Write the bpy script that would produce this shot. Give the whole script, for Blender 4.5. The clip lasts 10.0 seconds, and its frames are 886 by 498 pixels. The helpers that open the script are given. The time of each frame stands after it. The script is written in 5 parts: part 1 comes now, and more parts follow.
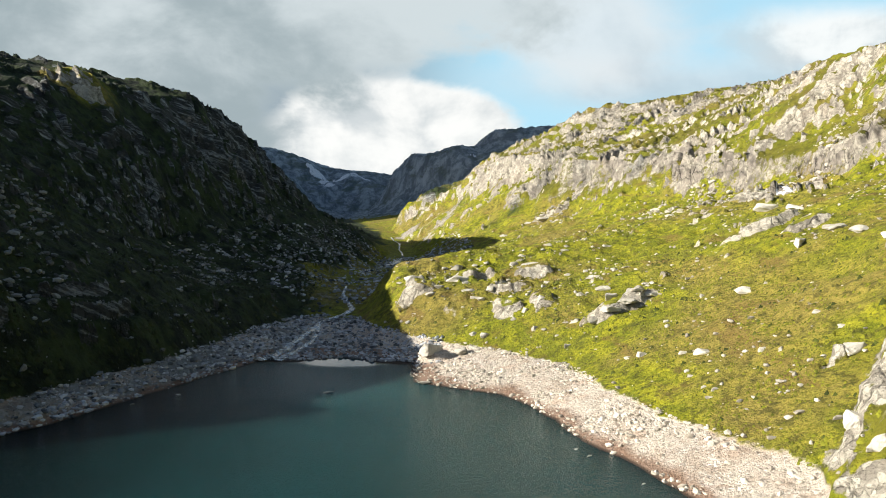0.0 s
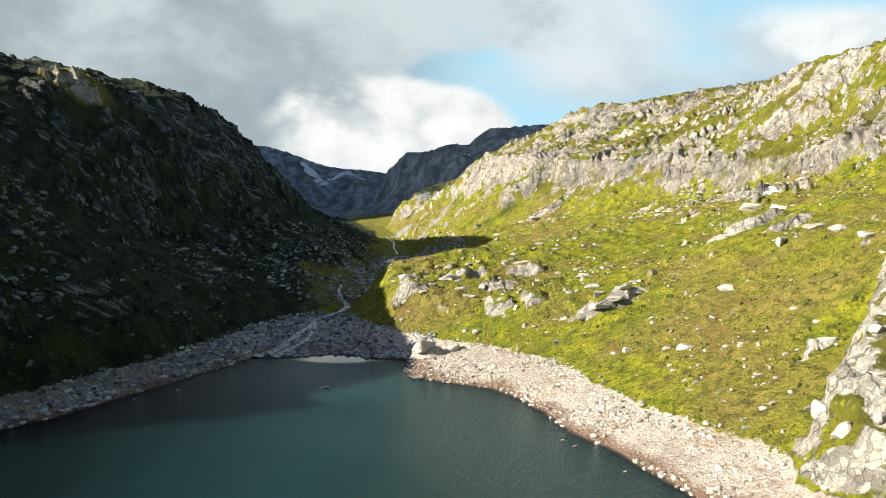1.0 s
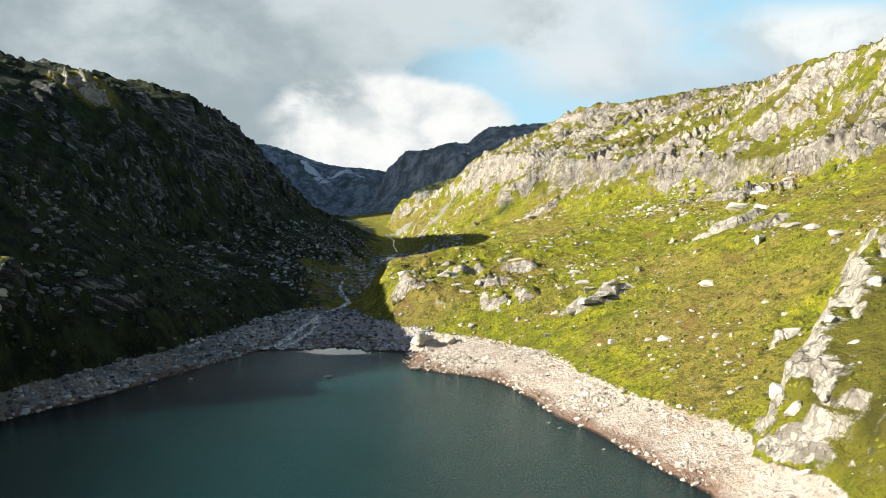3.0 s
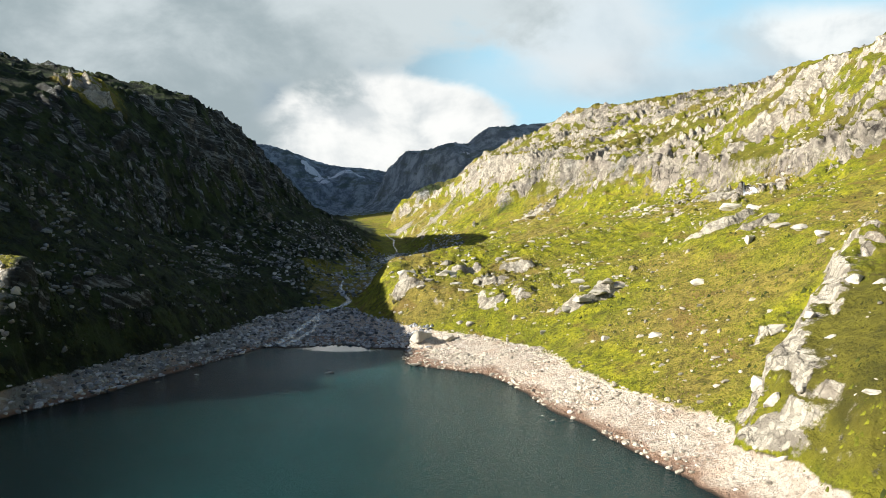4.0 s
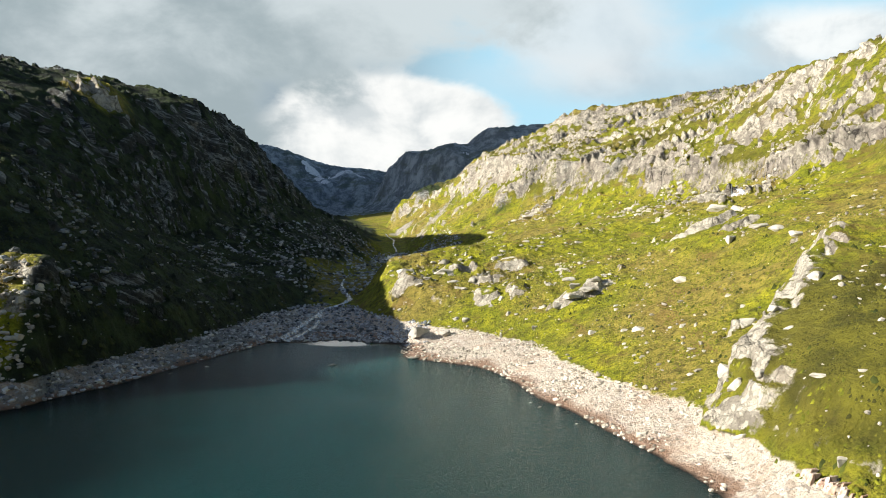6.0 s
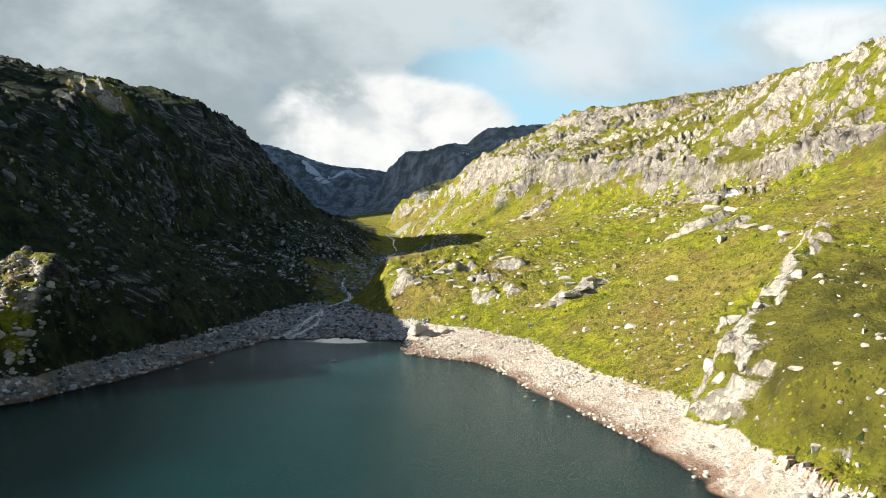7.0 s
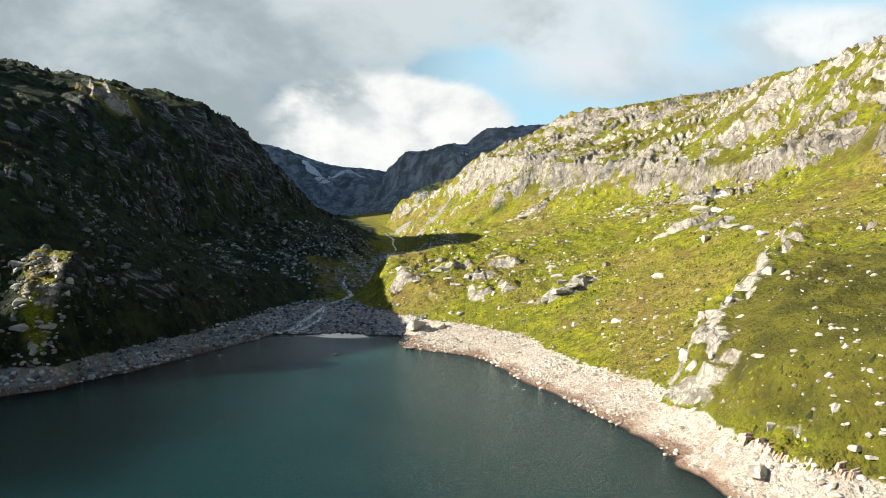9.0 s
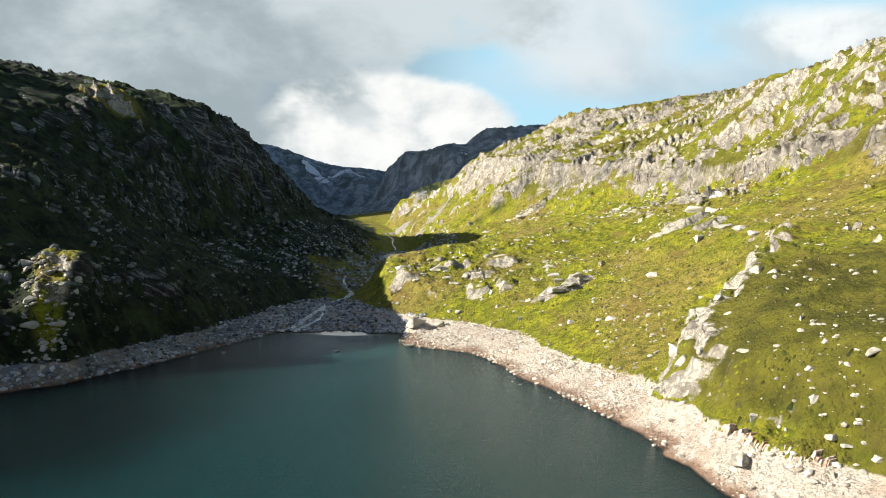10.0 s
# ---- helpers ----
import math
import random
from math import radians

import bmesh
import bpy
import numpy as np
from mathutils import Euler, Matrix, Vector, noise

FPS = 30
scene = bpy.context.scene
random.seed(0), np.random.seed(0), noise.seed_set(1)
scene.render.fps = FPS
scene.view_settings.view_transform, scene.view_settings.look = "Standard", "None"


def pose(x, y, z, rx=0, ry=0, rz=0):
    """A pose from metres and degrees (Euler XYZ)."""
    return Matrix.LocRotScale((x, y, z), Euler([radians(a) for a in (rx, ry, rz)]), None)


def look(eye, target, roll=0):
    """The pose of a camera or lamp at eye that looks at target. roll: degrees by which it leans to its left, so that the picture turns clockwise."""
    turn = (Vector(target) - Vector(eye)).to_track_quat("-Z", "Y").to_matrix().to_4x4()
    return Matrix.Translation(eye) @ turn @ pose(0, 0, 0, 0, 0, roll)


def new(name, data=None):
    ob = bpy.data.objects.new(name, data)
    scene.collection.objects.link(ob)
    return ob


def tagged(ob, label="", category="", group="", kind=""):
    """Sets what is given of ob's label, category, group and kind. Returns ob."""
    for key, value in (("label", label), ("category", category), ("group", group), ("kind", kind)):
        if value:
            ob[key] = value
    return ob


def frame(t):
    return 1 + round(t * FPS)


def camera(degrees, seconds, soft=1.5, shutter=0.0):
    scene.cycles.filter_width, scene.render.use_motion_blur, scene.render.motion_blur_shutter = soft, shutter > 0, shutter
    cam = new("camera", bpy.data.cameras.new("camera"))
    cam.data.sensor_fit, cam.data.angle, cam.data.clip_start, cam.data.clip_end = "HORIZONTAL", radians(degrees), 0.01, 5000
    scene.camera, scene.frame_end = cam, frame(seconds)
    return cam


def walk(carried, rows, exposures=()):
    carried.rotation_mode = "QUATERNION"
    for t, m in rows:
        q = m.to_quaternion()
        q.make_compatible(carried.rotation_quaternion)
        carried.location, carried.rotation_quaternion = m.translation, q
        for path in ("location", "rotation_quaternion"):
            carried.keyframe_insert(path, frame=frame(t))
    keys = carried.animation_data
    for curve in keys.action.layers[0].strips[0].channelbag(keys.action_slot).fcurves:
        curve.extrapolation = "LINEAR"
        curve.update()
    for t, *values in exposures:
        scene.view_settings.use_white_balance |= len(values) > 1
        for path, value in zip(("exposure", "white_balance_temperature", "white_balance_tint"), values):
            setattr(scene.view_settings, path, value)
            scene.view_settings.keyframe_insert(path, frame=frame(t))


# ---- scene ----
EXPO = 1.3
cam = camera(66.0, 10.0, 1.0)
# seconds, eye x y z, yaw to the left, pitch up, roll
ROWS = [
    (0.0, 0.00, 0.00, 34.36, -0.00, -0.65, 0.54),
    (0.5, 0.33, -2.56, 34.48, -0.31, -0.73, 0.49),
    (1.0, 0.50, -4.88, 34.59, -0.44, -0.78, 0.50),
    (1.5, 0.65, -7.28, 34.59, -0.45, -0.82, 0.52),
    (2.0, 0.86, -9.66, 34.64, -0.45, -0.87, 0.54),
    (2.5, 1.04, -12.22, 34.67, -0.47, -0.93, 0.53),
    (4.0, 1.69, -19.83, 34.69, -0.45, -0.97, 0.51),
    (4.5, 1.91, -22.55, 34.75, -0.45, -0.97, 0.52),
    (5.0, 2.17, -24.98, 34.73, -0.44, -0.98, 0.53),
    (5.5, 2.45, -27.56, 34.75, -0.44, -0.98, 0.50),
    (7.0, 3.07, -35.20, 34.67, -0.44, -0.99, 0.58),
    (7.5, 3.38, -37.71, 34.61, -0.42, -1.00, 0.58),
    (8.0, 3.56, -40.22, 34.60, -0.43, -1.01, 0.57),
    (8.5, 3.66, -42.77, 34.56, -0.46, -1.01, 0.61),
    (9.0, 3.92, -45.12, 34.62, -0.46, -1.03, 0.62),
    (9.5, 4.08, -47.64, 34.64, -0.46, -1.04, 0.62),
    (10.0, 4.12, -49.83, 34.66, -0.50, -1.06, 0.63),
]
walk(cam, [(t, look((x, y, z), (x - math.sin(radians(a)) * math.cos(radians(p)), y + math.cos(radians(a)) * math.cos(radians(p)), z + math.sin(radians(p))), r))
           for t, x, y, z, a, p, r in ROWS], exposures=[(0.0, EXPO), (10.0, EXPO)])

# ---- light ----
SKY_BLUE = 0.08
SUN_EL, SUN_AZ = 24.0, 262.0     # degrees; azimuth clockwise from +y
sun_way = Vector((math.sin(radians(SUN_AZ)) * math.cos(radians(SUN_EL)), math.cos(radians(SUN_AZ)) * math.cos(radians(SUN_EL)), math.sin(radians(SUN_EL))))
sun = new("sun", bpy.data.lights.new("sun", "SUN"))
sun.data.energy, sun.data.angle, sun.data.color = 4.75, radians(0.5), (1.0, 0.935, 0.825)
sun.matrix_world = look(sun_way * 400, (0, 0, 0))


class Nodes:
    """A small wrapper to write node trees in few lines."""

    def __init__(self, tree):
        self.tree = tree
        tree.nodes.clear()

    def add(self, kind, *plugs, **settings):
        n = self.tree.nodes.new(kind)
        for key, value in settings.items():
            setattr(n, key, value)
        for key, value in plugs:
            self.plug(n.inputs[key], value)
        return n

    def plug(self, socket, value):
        if isinstance(value, bpy.types.NodeSocket):
            self.tree.links.new(value, socket)
        elif value is not None:
            socket.default_value = value

    def math(self, op, a, b=0.0, clamp=False):
        return self.add("ShaderNodeMath", (0, a), (1, b), operation=op, use_clamp=clamp).outputs[0]

    def ramp(self, value, lo, hi, a=0.0, b=1.0):
        return self.add("ShaderNodeMapRange", (0, value), (1, lo), (2, hi), (3, a), (4, b), interpolation_type="SMOOTHSTEP").outputs[0]

    def mix(self, f, a, b, blend="MIX"):
        n = self.add("ShaderNodeMix", data_type="RGBA", blend_type=blend)
        self.plug(n.inputs[0], f)
        self.plug(n.inputs[6], (*a, 1) if isinstance(a, tuple) and len(a) == 3 else a)
        self.plug(n.inputs[7], (*b, 1) if isinstance(b, tuple) and len(b) == 3 else b)
        return n.outputs[2]

    def noise(self, vec, scale, detail=4.0, rough=0.55, distort=0.0):
        return self.add("ShaderNodeTexNoise", ("Vector", vec), ("Scale", scale), ("Detail", detail), ("Roughness", rough), ("Distortion", distort)).outputs[0]

    def scaled(self, vec, s):
        return self.add("ShaderNodeVectorMath", (0, vec), (1, s), operation="MULTIPLY").outputs[0]

    def bump(self, height, strength, distance, normal=None):
        return self.add("ShaderNodeBump", ("Height", height), ("Strength", strength), ("Distance", distance), ("Normal", normal)).outputs[0]


world = bpy.data.worlds.new("sky")
world.use_nodes = True
scene.world = world
N = Nodes(world.node_tree)
sky = N.add("ShaderNodeTexSky", sky_type="NISHITA", sun_disc=False, sun_elevation=radians(SUN_EL), sun_rotation=radians(SUN_AZ))
way = N.add("ShaderNodeTexCoord").outputs["Generated"]
sep = N.add("ShaderNodeSeparateXYZ", (0, way)).outputs
ahead = N.math("MAXIMUM", sep[1], 0.02)
# across and up: the tangents of the angles seen from the valley
across, up = N.math("DIVIDE", sep[0], ahead), N.math("DIVIDE", sep[2], ahead)
flat = N.add("ShaderNodeCombineXYZ", (0, across), (1, N.math("MULTIPLY", up, 1.6)), (2, 0.3)).outputs[0]
drift = N.noise(flat, 2.6, 7.0, 0.55, 0.3)
billow = N.noise(flat, 6.0, 8.0, 0.58, 0.2)


def mass(x, y, w, h, soft=0.6):
    """A broad cloud mass about a direction: 1 within, 0 without, its rim broken by the drift."""
    dx, dy = N.math("DIVIDE", N.math("SUBTRACT", across, x), w), N.math("DIVIDE", N.math("SUBTRACT", up, y), h)
    far = N.math("SQRT", N.math("ADD", N.math("MULTIPLY", dx, dx), N.math("MULTIPLY", dy, dy)))
    far = N.math("ADD", far, N.math("MULTIPLY", N.math("SUBTRACT", billow, 0.5), 0.9))
    far = N.math("ADD", far, N.math("MULTIPLY", N.math("SUBTRACT", drift, 0.5), 0.8))
    return N.ramp(far, 1.0 + soft / 2, 1.0 - soft / 2)


low_cloud, deck_left, deck_top = mass(-0.065, 0.165, 0.180, 0.086, 0.26), mass(-0.60, 0.27, 0.35, 0.30, 0.35), mass(-0.19, 0.42, 0.48, 0.20, 0.30)
right_cloud, far_right = mass(0.22, 0.31, 0.15, 0.085, 0.7), mass(0.60, 0.30, 0.17, 0.045, 1.0)
thin = mass(0.34, 0.235, 0.26, 0.035, 1.6)
overhead = N.ramp(sep[2], 0.37, 0.60)
blue = N.mix(0.8, N.mix(1.0, sky.outputs[0], (SKY_BLUE, SKY_BLUE, SKY_BLUE), "MULTIPLY"), (0.20, 0.335, 0.40))
round_way = N.add("ShaderNodeCombineXYZ", (0, across), (1, up), (2, 0.7)).outputs[0]
puff = N.noise(round_way, 13.0, 6.0, 0.55, 0.6)
white = N.mix(N.ramp(N.math("ADD", N.math("MULTIPLY", billow, 0.65), N.math("MULTIPLY", puff, 0.35)), 0.38, 0.58), (0.268, 0.288, 0.297), (0.405, 0.408, 0.400))
pale = N.mix(N.ramp(drift, 0.35, 0.65), (0.195, 0.222, 0.242), (0.33, 0.345, 0.352))
grey = N.mix(N.ramp(N.math("ADD", N.math("MULTIPLY", drift, 0.6), N.math("MULTIPLY", billow, 0.4)), 0.40, 0.62), (0.152, 0.184, 0.196), (0.270, 0.300, 0.310))
haze = N.mix(N.ramp(across, -0.15, 0.10), (0.13, 0.165, 0.19), blue)
shade = N.mix(N.math("MULTIPLY", thin, 0.65), haze, pale)
shade = N.mix(N.math("MULTIPLY", right_cloud, 0.8), shade, pale)
shade = N.mix(N.math("MULTIPLY", far_right, 0.9), shade, white)
shade = N.mix(low_cloud, shade, white)
shade = N.mix(N.math("MULTIPLY", N.math("MAXIMUM", deck_left, deck_top), 0.96), shade, grey)
clear = N.mix(1.0, sky.outputs[0], (0.05, 0.05, 0.05), "MULTIPLY")
shade = N.mix(overhead, shade, clear)
behind = N.ramp(sep[1], 0.36, 0.10)
shade = N.mix(behind, shade, clear)
back = N.add("ShaderNodeBackground", ("Color", shade), ("Strength", 1.0))
N.add("ShaderNodeOutputWorld", (0, back.outputs[0]))


# ---- materials ----
def material(name):
    m = bpy.data.materials.new(name)
    m.use_nodes = True
    return m, Nodes(m.node_tree)


def finish(n, colour, rough, normal=None, spec=0.3):
    b = n.add("ShaderNodeBsdfPrincipled", ("Base Color", colour), ("Roughness", rough), ("Normal", normal), ("Specular IOR Level", spec))
    n.add("ShaderNodeOutputMaterial", (0, b.outputs[0]))
    return b


def fissures(n, pos, scale, stretch=(1.0, 1.0, 0.55)):
    """Cracks between blocks of rock: how near a crack lies (1 on it), and a tint for each block."""
    bent = n.add("ShaderNodeVectorMath", (0, n.scaled(pos, stretch)), (1, n.scaled(n.add("ShaderNodeTexNoise", ("Vector", pos), ("Scale", scale * 2.2), ("Detail", 4.0)).outputs["Color"], (0.5 / scale,) * 3)), operation="ADD").outputs[0]
    edge = n.add("ShaderNodeTexVoronoi", ("Vector", bent), ("Scale", scale), feature="DISTANCE_TO_EDGE").outputs["Distance"]
    tint = n.add("ShaderNodeSeparateColor", (0, n.add("ShaderNodeTexVoronoi", ("Vector", bent), ("Scale", scale)).outputs["Color"])).outputs[0]
    return n.ramp(edge, 0.07, 0.0), tint


def stone_colour(n, pos):
    """Pale weathered gneiss with grey lichen, dark cracks and rusty stains."""
    big, mid, grain = n.noise(pos, 0.05, 4), n.noise(pos, 0.22, 6, 0.65), n.noise(pos, 2.0, 5, 0.65)
    seams = n.noise(n.scaled(pos, (0.7, 0.55, 1.1)), 0.6, 7, 0.7, 0.15)
    wide, tint = fissures(n, pos, 0.24, (1.0, 1.0, 0.7))
    thin, tint2 = fissures(n, pos, 0.85, (1.0, 1.0, 0.75))
    split = n.ramp(n.noise(pos, 0.09, 5, 0.6), 0.40, 0.60)
    wide, thin = n.math("MULTIPLY", wide, split), n.math("MULTIPLY", thin, n.ramp(mid, 0.42, 0.56))
    c = n.mix(n.ramp(n.math("ADD", n.math("MULTIPLY", mid, 0.6), n.math("MULTIPLY", n.math("ADD", tint, tint2), 0.2)), 0.36, 0.62), (0.25, 0.225, 0.185), (0.58, 0.54, 0.45))
    c = n.mix(n.math("MULTIPLY", n.ramp(seams, 0.53, 0.64), 0.5), c, (0.11, 0.095, 0.075))
    c = n.mix(n.math("MULTIPLY", n.ramp(big, 0.54, 0.68), 0.45), c, (0.24, 0.185, 0.14))
    c = n.mix(n.math("MAXIMUM", n.math("MULTIPLY", wide, 0.45), n.math("MULTIPLY", thin, 0.28)), c, (0.08, 0.07, 0.05))
    relief = n.math("SUBTRACT", n.math("ADD", n.math("MULTIPLY", seams, 1.0), n.math("ADD", n.math("MULTIPLY", tint, 0.15), n.math("MULTIPLY", tint2, 0.08))), n.math("ADD", n.math("MULTIPLY", wide, 0.45), n.math("MULTIPLY", thin, 0.18)))
    return n.mix(n.ramp(grain, 0.35, 0.7, 0.0, 0.35), c, n.mix(1.0, c, (0.5, 0.49, 0.47), "MULTIPLY")), mid, grain, relief, wide


def ground_material(name, far=False):
    m, n = material(name)
    pos = n.add("ShaderNodeNewGeometry").outputs["Position"]
    z = n.add("ShaderNodeSeparateXYZ", (0, pos)).outputs[2]
    rock = n.add("ShaderNodeAttribute", attribute_name="rock").outputs["Fac"]
    scree = n.add("ShaderNodeAttribute", attribute_name="scree").outputs["Fac"]
    stone, mid, grain, seams, cracks = stone_colour(n, pos)
    # turf: bright summer grass, olive moss, heather darkened for the shaded side
    a, b, c = n.noise(pos, 0.022, 4, 0.55), n.noise(pos, 0.16, 5, 0.6), n.noise(pos, 1.3, 5, 0.7)
    turf = n.mix(n.ramp(b, 0.36, 0.64), (0.148, 0.162, 0.009), (0.300, 0.290, 0.015))
    turf = n.mix(n.math("MULTIPLY", n.ramp(a, 0.46, 0.62), 0.8), turf, (0.25, 0.19, 0.05))
    turf = n.mix(n.math("MULTIPLY", n.ramp(n.noise(pos, 0.4, 6, 0.7), 0.49, 0.62), 0.75), turf, (0.072, 0.066, 0.016))
    turf = n.mix(n.ramp(n.math("ADD", n.math("MULTIPLY", c, 0.6), n.math("MULTIPLY", n.noise(pos, 0.45, 4, 0.6), 0.4)), 0.42, 0.60, 0.0, 0.85), turf, n.mix(1.0, turf, (0.46, 0.52, 0.38), "MULTIPLY"))
    bands = n.noise(n.scaled(pos, (1.0, 0.35, 1.6)), 0.11, 5, 0.62, 0.4)
    turf = n.mix(n.math("MULTIPLY", n.ramp(bands, 0.53, 0.66), 0.7), turf, (0.15, 0.10, 0.03))
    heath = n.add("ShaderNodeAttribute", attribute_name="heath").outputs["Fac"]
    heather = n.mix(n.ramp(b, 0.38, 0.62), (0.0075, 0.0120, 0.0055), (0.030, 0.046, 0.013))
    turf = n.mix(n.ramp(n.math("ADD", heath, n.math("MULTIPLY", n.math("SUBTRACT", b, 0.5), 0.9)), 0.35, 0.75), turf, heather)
    sere = n.add("ShaderNodeAttribute", attribute_name="sere").outputs["Fac"]
    dry = n.mix(n.ramp(b, 0.36, 0.64), (0.050, 0.048, 0.007), (0.110, 0.102, 0.013))
    turf = n.mix(n.ramp(n.math("ADD", sere, n.math("MULTIPLY", n.math("SUBTRACT", b, 0.5), 0.8)), 0.3, 0.8, 0.0, 0.9), turf, dry)
    # bare shore below the full-water line: bleached gravel, rust-brown silt by the water
    cells = n.add("ShaderNodeTexVoronoi", ("Vector", pos), ("Scale", 1.5), ("Randomness", 1.0))
    small = n.add("ShaderNodeTexVoronoi", ("Vector", pos), ("Scale", 4.2), ("Randomness", 1.0))
    tint = n.add("ShaderNodeSeparateColor", (0, cells.outputs["Color"])).outputs[0]
    tint2 = n.add("ShaderNodeSeparateColor", (0, small.outputs["Color"])).outputs[0]
    shore = n.mix(n.math("ADD", n.math("MULTIPLY", n.noise(pos, 0.35, 5, 0.7), 0.7), n.math("MULTIPLY", tint2, 0.4)), (0.40, 0.345, 0.28), (0.74, 0.665, 0.565))
    shore = n.mix(n.math("MULTIPLY", n.ramp(b, 0.5, 0.66), 0.6), shore, (0.46, 0.33, 0.24))
    # shade of the left shore painted in: darker, bluer ground
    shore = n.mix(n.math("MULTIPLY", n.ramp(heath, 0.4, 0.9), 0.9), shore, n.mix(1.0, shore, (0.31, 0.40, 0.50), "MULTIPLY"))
    bedrock = n.ramp(n.noise(pos, 0.075, 5, 0.6), 0.46, 0.60)
    shore = n.mix(n.math("MULTIPLY", bedrock, 0.65), shore, n.mix(n.ramp(seams, 0.42, 0.60), (0.64, 0.585, 0.52), (0.40, 0.31, 0.235)))
    gaps = n.ramp(n.noise(pos, 1.15, 4, 0.6), 0.55, 0.64, 0.0, 0.5)
    shore = n.mix(gaps, shore, (0.13, 0.11, 0.09))
    edge = n.math("ADD", z, n.math("MULTIPLY", n.math("SUBTRACT", n.noise(pos, 0.10, 5, 0.6), 0.5), 3.0))
    shore = n.mix(n.math("MULTIPLY", n.ramp(edge, 1.5, 0.5), 0.8), shore, (0.21, 0.115, 0.07))
    shore = n.mix(n.ramp(z, 0.35, 0.02), shore, (0.05, 0.036, 0.026))
    gneiss = n.add("ShaderNodeAttribute", attribute_name="gneiss").outputs["Fac"]
    stone = n.mix(n.math("MULTIPLY", gneiss, n.ramp(n.noise(pos, 0.12, 5, 0.6), 0.40, 0.60, 0.35, 0.95)), stone, n.mix(cracks, n.mix(n.ramp(mid, 0.4, 0.6), (0.13, 0.115, 0.10), (0.27, 0.24, 0.205)), (0.035, 0.03, 0.028)))
    px, py, pz = n.add("ShaderNodeSeparateXYZ", (0, pos)).outputs
    across = n.math("ADD", pz, n.math("MULTIPLY", py, 0.55))
    lie = n.add("ShaderNodeCombineXYZ", (0, across), (1, n.math("MULTIPLY", n.math("SUBTRACT", py, n.math("MULTIPLY", pz, 0.55)), 0.12)), (2, n.math("MULTIPLY", px, 0.15))).outputs[0]
    streak = n.noise(lie, 0.42, 7, 0.72, 0.25)
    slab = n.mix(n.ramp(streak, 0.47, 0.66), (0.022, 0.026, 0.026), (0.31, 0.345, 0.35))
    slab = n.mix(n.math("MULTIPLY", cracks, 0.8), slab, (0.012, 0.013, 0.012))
    # rock on the shaded side is painted darker as well
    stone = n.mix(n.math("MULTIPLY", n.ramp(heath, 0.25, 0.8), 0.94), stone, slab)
    # turf, stone and scree by the land's own lie; the shore by its level
    r = n.ramp(n.math("ADD", rock, n.math("MULTIPLY", n.math("SUBTRACT", n.noise(pos, 0.45, 7, 0.78), 0.5), 1.25)), 0.38, 0.60)
    col = n.mix(r, turf, stone)
    loose = n.mix(tint, (0.17, 0.155, 0.135), (0.40, 0.37, 0.32))
    s = n.ramp(n.math("ADD", scree, n.math("MULTIPLY", n.math("SUBTRACT", n.noise(pos, 0.07, 9, 0.75), 0.5), 1.8)), 0.42, 0.66)
    col = n.mix(s, col, loose)
    sx = n.add("ShaderNodeSeparateXYZ", (0, pos)).outputs[0]
    level = n.math("ADD", n.math("SUBTRACT", z, n.ramp(sx, 42.0, 50.0, 0.0, 1.1)), n.math("MULTIPLY", n.math("SUBTRACT", n.noise(pos, 0.25, 6, 0.65), 0.5), 1.8))
    belt = n.ramp(level, 4.75, 4.35)
    y = n.add("ShaderNodeSeparateXYZ", (0, pos)).outputs[1]
    belt = n.math("MULTIPLY", belt, n.ramp(y, 330.0, 300.0))
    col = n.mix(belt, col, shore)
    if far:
        # cliffs, ledges and gullies of the far walls, haze painted as blue-grey
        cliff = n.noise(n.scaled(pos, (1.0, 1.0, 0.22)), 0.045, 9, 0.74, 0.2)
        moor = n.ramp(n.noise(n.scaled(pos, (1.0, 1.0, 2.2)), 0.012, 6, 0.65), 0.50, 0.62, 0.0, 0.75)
        hazy_rock = n.mix(n.ramp(cliff, 0.40, 0.62), (0.16, 0.205, 0.24), (0.50, 0.57, 0.62))
        col = n.mix(0.85, col, n.mix(moor, hazy_rock, (0.12, 0.16, 0.125)))
    lumps = n.math("ADD", n.math("MULTIPLY", c, 0.7), n.math("MULTIPLY", n.noise(pos, 0.4, 5, 0.65), 1.2))
    heights = n.mix(r, lumps, n.math("ADD", n.math("MULTIPLY", seams, 1.2), n.math("MULTIPLY", grain, 0.4)))
    stony = n.math("SUBTRACT", 1.0, n.math("ADD", n.math("MULTIPLY", cells.outputs["Distance"], 0.25), n.math("ADD", n.math("MULTIPLY", small.outputs["Distance"], 0.2), n.math("MULTIPLY", n.noise(pos, 0.9, 6, 0.75), 1.0))))
    heights = n.mix(n.math("MAXIMUM", belt, s), heights, stony)
    finish(n, col, 0.9, n.bump(n.math("MULTIPLY", cliff, 2.0) if far else heights, 1.0, 9.0 if far else 1.2), 0.2)
    return m


